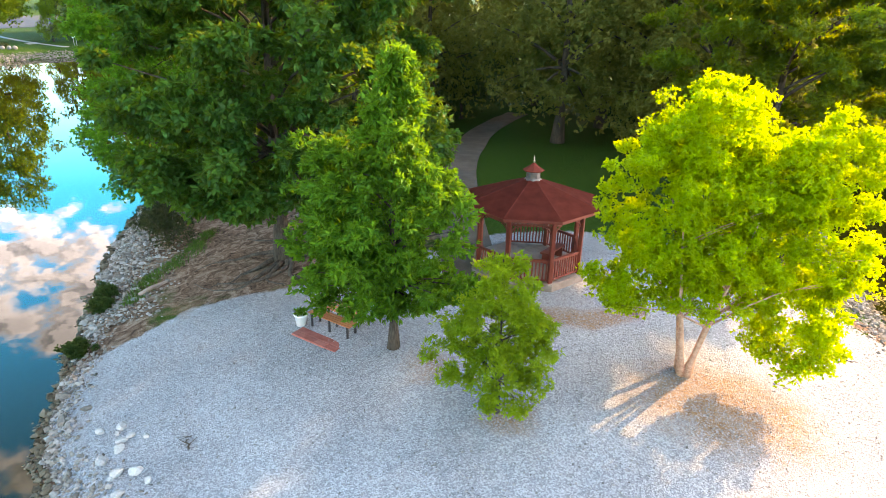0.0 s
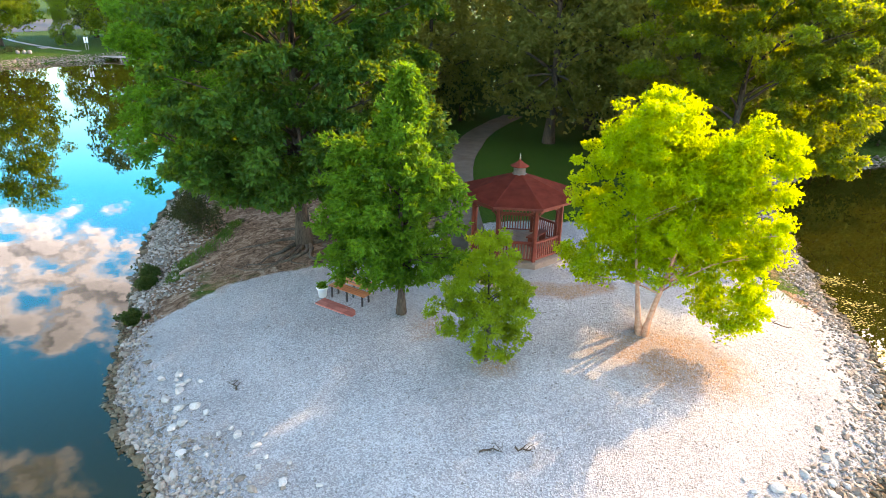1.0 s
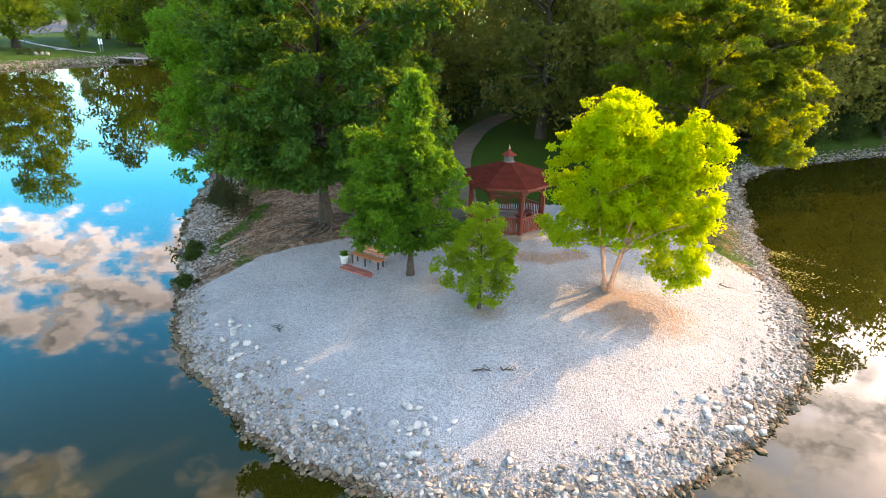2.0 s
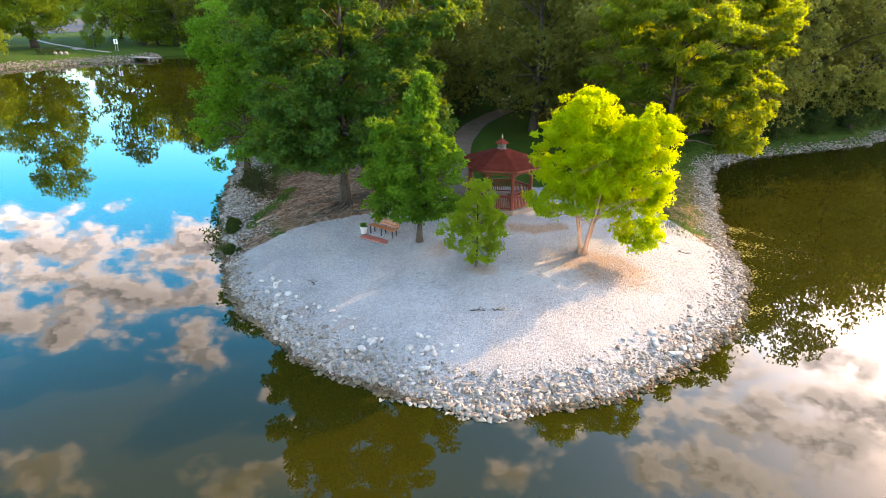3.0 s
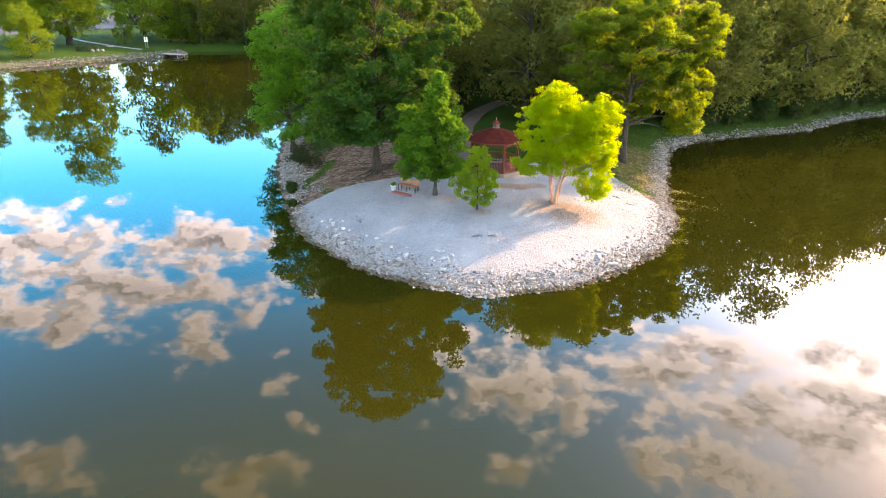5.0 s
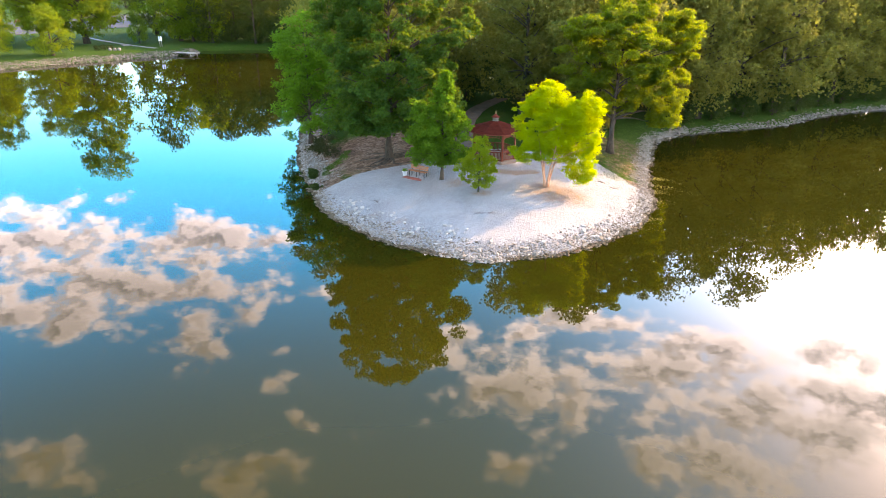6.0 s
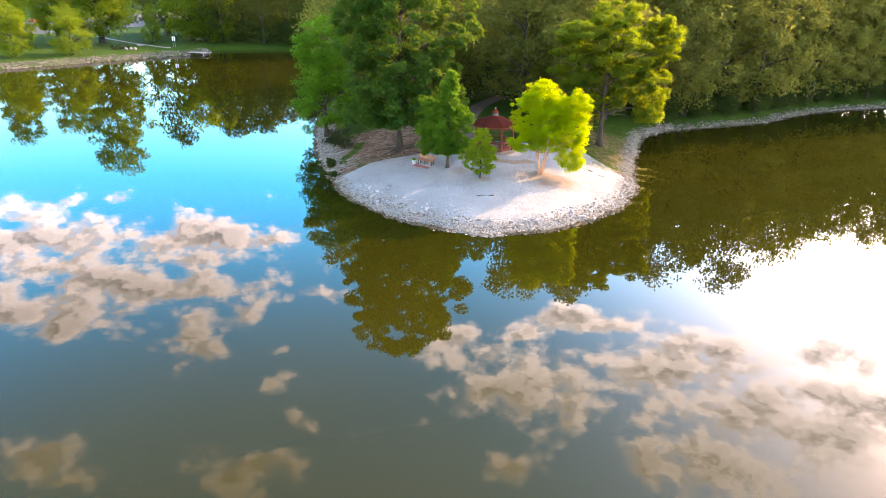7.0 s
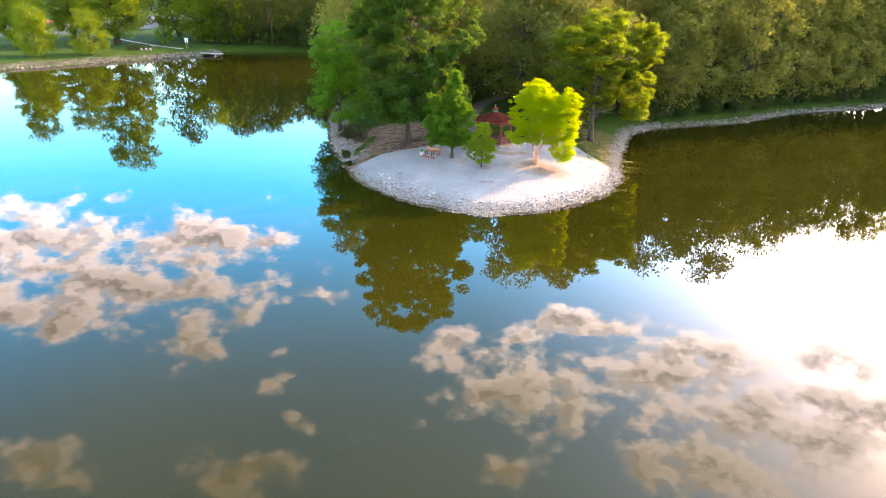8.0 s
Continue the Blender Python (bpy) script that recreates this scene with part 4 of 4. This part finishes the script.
def build_car(x, y, rz):
    car = thing("car", x, y, ground_z(x, y) + 0.06, rz, "red saloon car parked on the asphalt beyond the lawn", "car")
    side = [(-2.2, 0.35), (-2.25, 0.75), (-2.1, 0.95), (-1.5, 1.0), (-0.9, 1.42), (0.5, 1.45), (1.2, 1.0), (2.1, 0.88), (2.25, 0.65), (2.2, 0.35)]
    bm = bmesh.new()
    rings = [[bm.verts.new((px, sy * (0.87 if pz < 1.1 else 0.68), pz)) for px, pz in side] for sy in (-1, 1)]
    n = len(side)
    for i in range(n):
        bm.faces.new((rings[0][i], rings[0][(i + 1) % n], rings[1][(i + 1) % n], rings[1][i]))
    bm.faces.new(rings[0][::-1])
    bm.faces.new(rings[1])
    bmesh.ops.recalc_face_normals(bm, faces=bm.faces[:])
    body = part("body", bm, M_CARPAINT, car)
    for sy in (-1, 1):
        for x0 in (-0.55, 0.35):
            part("window", box((0.8, 0.02, 0.32), pose(x0, sy * 0.79, 1.2, sy * 22), 0.01), M_CARGLASS, body)
        part("headlight", box((0.05, 0.34, 0.13), pose(2.24, sy * 0.6, 0.72), 0.01), M_WHITE, body)
    part("windscreen", box((0.02, 1.3, 0.6), pose(0.9, 0, 1.25, 0, -56), 0.005), M_CARGLASS, body)
    for wx in (-1.35, 1.38):
        for sy in (-1, 1):
            wheel = part("wheel", turned([(0.16, -0.1), (0.31, -0.1), (0.33, -0.06), (0.33, 0.06), (0.31, 0.1), (0.16, 0.1)], 18), M_IRON, car, "black rubber tyre", pose(wx, sy * 0.83, 0.33, 90))
            part("rim", turned([(0.15, -0.105), (0.17, -0.105), (0.17, 0.105), (0.15, 0.105)], 14), M_BRASS, wheel)


build_car(-185.3, 182, 78)
dock = thing("dock", -89.4, 117.1, 0.0, -12, "low grey timber dock over the water", "dock")
for i in range(-12, 26):
    part("plank", box((0.56, 2.6, 0.08), pose(-7.5 + 0.6 * i, 0, 0.62 + 0.09 * max(0, -i)), 0), M_GREYWOOD, dock)
for i in range(4):
    for sy in (-1.1, 1.1):
        part("pile", turned([(0.14, -1.6), (0.14, 0.58)], 8), M_GREYWOOD, dock, m=pose(-6.8 + 4.6 * i, sy, 0))
board = thing("notice_board", -93.5, 119.8, ground_z(-93.5, 119.8), 20, "two white boards on posts by the dock", "sign")
for sx in (-0.24, 0.24):
    pst = part("post", box((0.1, 0.1, 2.6), pose(sx, 0, 1.3), 0.01), M_GREYWOOD, board)
    part("panel", box((0.34, 0.06, 1.1), pose(sx, -0.085, 2.0), 0.01), M_WHITE, pst)
fire = thing("shrub_bed", -100.4, 108.3, ground_z(-100.4, 108.3), 30, "dark low shrubs beside pale boulders", "shrub")
child("shrub", leaf_cloud(np.random.default_rng(9), np.array([(-2.2, 0, 0.6), (-0.8, 0.2, 0.7), (0.8, 0.4, 0.6)]), np.array([0.9, 0.9, 0.8]), 260, 0.24, L_BROWN_SHADED), fire)
for i, sx in enumerate((0.6, 1.7, 2.6)):
    bm = bmesh.new()
    bmesh.ops.create_icosphere(bm, subdivisions=2, radius=0.42)
    for v in bm.verts:
        v.co *= 1 + 0.3 * noise.noise(v.co * 1.8 + Vector((i * 7, 0, 0)))
    part("boulder", bm, M_GREYSTONE, fire, m=pose(sx, -0.4, 0.25), smooth=True)

# ---- shrubs and weeds ----


def build_shrub(x, y, h, r, seed, label, mat, leaf=0.14):
    rng = np.random.default_rng(seed)
    s = thing("shrub", x, y, ground_z(x, y) - 0.05, 0, label, "shrub")
    n = 40
    c = np.stack([rng.normal(size=n) * r * 0.45, rng.normal(size=n) * r * 0.45, h * (0.2 + 0.7 * rng.random(n))], 1)
    child("foliage", leaf_cloud(rng, c, np.full(n, r * 0.36), 170, leaf, mat, slim=0.35), s)
    verts, faces = [], []
    for p in c[:9]:
        tube(verts, faces, [(0, 0, 0), tuple(p * 0.5 + np.array([0, 0, 0.1])), tuple(p)], [0.025, 0.016, 0.006], 5)
    child("stems", mesh_from("stems", verts, faces, M_BARK, True), s)
    return s


# both wear the darkened leaf colour in place of the oak's shade
build_shrub(-19.0, 26.3, 2.2, 1.5, 51, "dark rounded shrub on the grassy bank", L_BROWN_SHADED, 0.1)
build_shrub(-20.5, 27.9, 1.5, 1.1, 52, "dark rounded shrub on the grassy bank", L_BROWN_SHADED)
for i, (x, y) in enumerate(((-18.8, 20.3), (-19.2, 21.2), (-17.6, 17.3))):
    build_shrub(x + 0.3, y, 0.6, 0.4, 60 + i, "dark weedy shrub among the shore rocks", L_DARK, 0.09)


def blades(name, pts, mat, h, w, label):
    rng = np.random.default_rng(len(pts))
    n = len(pts)
    a = rng.random((n, 1)) * 6.28
    d = np.hstack([np.cos(a), np.sin(a), np.zeros((n, 1))])
    hh = h * (0.5 + rng.random((n, 1)))
    tip = pts + np.array([0, 0, 1]) * hh + rng.normal(size=(n, 3)) * h * 0.35 * np.array([1, 1, 0.1])
    v = np.stack([pts - d * w / 2, pts + d * w / 2, tip], 1).reshape(-1, 3)
    t = np.arange(n * 3).reshape(-1, 3)
    return tagged(new(name, fast_mesh(name, v, t, mat)), label, "grass", kind="stuff")


def scatter(seed, n, x0, x1, y0, y1, keep):
    rng = np.random.default_rng(seed)
    x, y = x0 + (x1 - x0) * rng.random(n), y0 + (y1 - y0) * rng.random(n)
    d = inland(x, y)
    k = keep(x, y, d, rng.random(n))
    return np.stack([x[k], y[k], height(x[k], y[k], d[k])], 1)


tuft = scatter(91, 40000, -20, -14, 19, 28, lambda x, y, d, r: (d > 1.5) & (r < near(x, y, [(-17.3, 20.6), (-17.5, 22.4), (-16.9, 24.6), (-17.2, 26.4)], 0.6) ** 3 * (0.55 + 0.45 * np.sin(3.1 * x + 1.7 * y) * np.sin(2.3 * y - 1.1 * x))))
blades("grass", tuft, L_GRASS, 0.15, 0.03, "short green grass beside the rocky bank")
tuft = scatter(92, 26000, 4, 17, 20, 50, lambda x, y, d, r: (d > 1.8) & (r < np.clip(1.5 - np.abs(d - 3.2) / 1.4, 0, 1)) & (y > 22.5))
blades("grass", tuft, L_GRASS, 0.12, 0.03, "short dry grass along the right bank")

# surface roots of the big tree, and a pale log
def roots():
    rng = random.Random(6)
    tree = bpy.data.objects["oak_tree"]
    bx, by, bz = tree.location
    for k in range(11):
        a = 2 * math.pi * k / 11 + rng.uniform(-0.2, 0.2)
        pts, rad, length = [], [], rng.uniform(1.2, 4.2)
        for i in range(14):
            u = i / 13
            w = a + 0.5 * math.sin(3 * u + k) + 0.12 * math.sin(9 * u + 2 * k)
            x, y = bx + math.cos(w) * (0.3 + length * u), by + math.sin(w) * (0.3 + length * u)
            pts.append((x - bx, y - by, ground_z(x, y) - bz + 0.1 * (1 - u) ** 2 + 0.015 - 0.03 * u))
            rad.append(0.09 * (1 - u) + 0.025)
        verts, faces = [], []
        tube(verts, faces, pts, rad, 7)
        child("root", mesh_from("root", verts, faces, M_BARK, True), tree)
    lg = thing("log", -16.7, 21.5, ground_z(-16.7, 21.5) + 0.03, 70, "pale weathered log lying on the bank", "log")
    verts, faces = [], []
    tube(verts, faces, [(-0.9, 0, 0.03), (-0.3, 0.05, 0.05), (0.3, 0.03, 0.04), (0.9, -0.05, 0.03)], [0.07, 0.08, 0.07, 0.05], 9)
    child("trunk", mesh_from("trunk", verts, faces, M_DECK, True), lg)


roots()

# ---- fallen sticks and loose pale rocks ----


def stick(x, y, rz, length, seed):
    rng = random.Random(seed)
    s = thing("stick", x, y, ground_z(x, y) + 0.02, rz, "dry brown fallen stick on the gravel", "stick", "sticks on the gravel")
    verts, faces = [], []
    pts = [(length * (k / 5 - 0.5), rng.uniform(-0.06, 0.06), rng.uniform(0, 0.05)) for k in range(6)]
    tube(verts, faces, pts, [0.03, 0.028, 0.024, 0.02, 0.014, 0.006], 6)
    for k in (2, 3, 4):
        p = Vector(pts[k])
        tube(verts, faces, [p, p + Vector((0.1, rng.choice((-1, 1)) * 0.14, 0.05)), p + Vector((0.2, rng.choice((-1, 1)) * 0.24, 0.04))], [0.015, 0.01, 0.004], 5)
    child("branch", mesh_from("branch", verts, faces, M_BARK, True), s)


stick(-2.2, 10.5, 20, 0.65, 1)
stick(-1.3, 10.6, -5, 0.5, 2)
stick(8.4, 20.2, -35, 1.2, 3)
stick(-10.6, 12.7, 120, 0.4, 4)
stick(7.6, 21, -40, 0.8, 5)

# ---- algae on the water ----


def algae():
    rng = np.random.default_rng(5)
    n = 120000
    x, y = 10 + 10 * rng.random(n), 12 + 16 * rng.random(n)
    d = -inland(x, y)
    streak = 0.5 + 0.5 * np.sin(2.1 * y + 0.6 * x + 1.5 * np.sin(0.8 * x)) * np.sin(0.7 * x + 0.4 * y)
    k = (d > 0.15) & (rng.random(n) < np.exp(-d / np.where(y > 22.5, 0.9, 0.35)) * (0.05 + 0.95 * streak ** 3))
    p = np.stack([x[k], y[k], np.full(k.sum(), 0.006)], 1)
    n = len(p)
    s = 0.012 + 0.034 * rng.random((n, 1, 1)) ** 2
    a = rng.random((n, 1)) * 6.28 + np.array([[0, 1.3, 2.5, 3.6, 5.0]])
    v = p[:, None] + np.stack([np.cos(a) * 1.5, np.sin(a) * 0.8, np.zeros_like(a)], -1) * s
    v[..., 2] += rng.random((n, 1)) * 0.006
    b = np.arange(n)[:, None] * 5
    t = np.concatenate([b + np.array([[0, 1, 2]]), b + np.array([[0, 2, 3]]), b + np.array([[0, 3, 4]])])
    tagged(new("algae", fast_mesh("algae", v.reshape(-1, 3), t, M_ALGAE)), "yellow-green algae floating along the shore", "algae", kind="stuff")


algae()

# ---- shore rocks ----


def chipped(v, rng, cuts):
    """Points of a ball cut back by flat faces, like broken rock."""
    for k in range(cuts):
        n = rng.normal(size=3)
        n /= np.linalg.norm(n)
        v = v - n * np.maximum(0, v @ n - rng.uniform(0.5, 0.85))[:, None]
    return v


def stone_mesh(seed, flat=0.7, fine=1):
    rng = np.random.default_rng(seed)
    bm = bmesh.new()
    bmesh.ops.create_icosphere(bm, subdivisions=fine, radius=1.0)
    v = np.array([x.co[:] for x in bm.verts])
    f = np.array([[x.index for x in y.verts] for y in bm.faces])
    bm.free()
    v = chipped(v, rng, 9) * (1.15 + (0.15 if fine == 1 else 0.03) * rng.normal(size=(len(v), 1))) * np.array([1.15, 0.85, flat])
    return v, f


SHAPES = [stone_mesh(200 + i, 0.55 + 0.06 * (i % 5)) for i in range(10)]


def stones(name, rows, mat, label, seed, parent=None):
    """One joined mesh of stones: rows of x, y, z, radius."""
    rng = np.random.default_rng(seed)
    vs, fs, base = [], [], 0
    for x, y, z, r in rows:
        v, f = SHAPES[int(rng.integers(len(SHAPES)))]
        a, b = rng.random() * 6.28, (rng.random() - 0.5) * 0.9
        ca, sa, cb, sb = math.cos(a), math.sin(a), math.cos(b), math.sin(b)
        m = np.array([[ca, -sa, 0], [sa, ca, 0], [0, 0, 1]]) @ np.array([[1, 0, 0], [0, cb, -sb], [0, sb, cb]])
        vs.append(v @ m.T * r + np.array([x, y, z]))
        fs.append(f + base)
        base += len(v)
    me = fast_mesh(name, np.vstack(vs), np.vstack(fs), mat)
    me.shade_flat()
    ob = new(name, me)
    if parent is not None:
        ob.parent = parent
        ob["kind"] = "stuff"
        return ob
    return tagged(ob, label, "stones", kind="stuff")


def bank_rows(seed, x0, x1, y0, y1, cell, size, band):
    """Stones packed on a jittered grid over the bank; band(x, y) gives its width."""
    rng = np.random.default_rng(seed)
    gx, gy = np.meshgrid(np.arange(x0, x1, cell), np.arange(y0, y1, cell))
    x = (gx + (rng.random(gx.shape) - 0.5) * cell * 0.9).ravel()
    y = (gy + (rng.random(gx.shape) - 0.5) * cell * 0.9).ravel()
    d = inland(x, y)
    w = band(x, y) * (0.55 + 0.6 * rng.random(x.shape) ** 1.6)
    k = (d > -0.45) & (d < w)
    x, y, d, w = x[k], y[k], d[k], w[k]
    r = size * (0.55 + 0.95 * rng.random(x.shape) ** 2.2) * np.where(rng.random(x.shape) < 0.06, 1.7, 1.0) * np.clip(1.25 - 0.55 * np.maximum(d, 0) / w, 0.55, 1.2)
    return np.stack([x, y, height(x, y, d) + 0.25 * r, r], 1)


def point_band(x, y):
    side = np.where(x < -13, np.where(y > 19, 3.2, 1.5), np.where(x > 9.5, 1.9, 1.9))
    return np.where(y < 11.5, 2.2, side)


rows = bank_rows(301, -31, 21, 3, 52, 0.118, 0.077, point_band)
front = (rows[:, 1] < 7.2) & (rows[:, 0] > -6) & (rows[:, 0] < 4)
order = np.argsort(rows[:, 1] + np.where(front, 0, 1e3))
riprap = thing("riprap", 0, 0, 0, 0, "grey and tan rounded shore rocks edging the point", "rocks")
rest = rows[order[300:]]
wet = inland(rest[:, 0], rest[:, 1]) < 0.22
stones("rock_fill", rest[~wet], M_STONE, "", 7, riprap)
stones("wet_rock_fill", rest[wet], M_WET, "", 17, riprap)
singles = []
for i in range(10):
    singles.append(fast_mesh("stone", *stone_mesh(230 + i, 0.55 + 0.06 * (i % 5), 2), M_STONE_ONE))
    singles[-1].shade_flat()
srng = np.random.default_rng(12)
for x, y, z, r in rows[order[:300]]:
    child("stone", singles[int(srng.integers(10))], riprap,
          m=pose(x, y, z, srng.uniform(-25, 25), srng.uniform(-25, 25), srng.uniform(0, 360)) @ Matrix.Diagonal((r, r, r, 1)))
stones("shore_stones", bank_rows(302, 16, 100, 42, 98, 0.24, 0.13, lambda x, y: np.full(x.shape, 1.3)), M_GREYSTONE, "tan and grey rocks edging the wooded bank", 8)
stones("shore_stones", bank_rows(303, -135, -80, 50, 124, 0.26, 0.13, lambda x, y: np.full(x.shape, 3.4)), M_GREYSTONE, "pale rocks edging the far bank", 9)

# pale boulders scattered in from the rocks
br = np.random.default_rng(44)
ROUND = []
for i in range(6):
    ROUND.append(fast_mesh("boulder", *stone_mesh(260 + i, 0.65 + 0.05 * (i % 3), 2), M_PALE))
    ROUND[-1].shade_flat()
spots = [(-4.6, 7.5), (-3.9, 8), (-3.9, 7.5), (-4.1, 6.9), (-3.1, 7.9), (-4.3, 6.2), (-6.5, 8.5), (-7.4, 9), (-6.9, 7.8), (5.8, 11), (6.4, 10.7), (6.9, 11.7),
         (6.4, 11.8), (5.4, 10.5), (5, 11), (7.4, 11.2), (7.8, 12.1), (6.1, 10.1), (-9, 10.5), (-9.7, 11), (-10.6, 10.2), (-11.9, 11.8), (-12.7, 12.2), (-12.2, 13),
         (-8.2, 9.9), (-4.1, 8.4), (-0.8, 6.8), (2.7, 7.9), (7, 10.3), (4.4, 10.1), (-13.2, 13.2), (-11.4, 11.1)]
for x, y in spots * 3:
    r = 0.07 + 0.11 * br.random() ** 1.5
    x, y = x + br.normal() * 0.28, y + br.normal() * 0.22
    ob = new("boulder", ROUND[int(br.integers(6))])
    ob.matrix_basis = pose(x, y, ground_z(x, y) + 0.3 * r, 0, 0, br.random() * 360) @ Matrix.Diagonal((r, r, r, 1))
    tagged(ob, "pale rounded boulder lying on the gravel", "rock", "loose boulders")

# loose gravel
peb = scatter(93, 14000, -17, 12, 4.5, 26, lambda x, y, d, r: (d > 1.2) & (y < np.interp(x, [-16.2, -14.1, -11.2, -8.6, -5.1, -0.3, 6.8, 8.5, 11], [17, 19.5, 20.6, 21.8, 24.9, 27.6, 28.5, 26.3, 22.1])) & (np.hypot(x - GX, y - GY) > 2.3))
prng = np.random.default_rng(3)
stones("gravel", np.hstack([peb + np.array([0, 0, 0.008]), 0.014 + 0.024 * prng.random((len(peb), 1)) ** 2]), M_PEBBLE, "loose white gravel stones", 10)
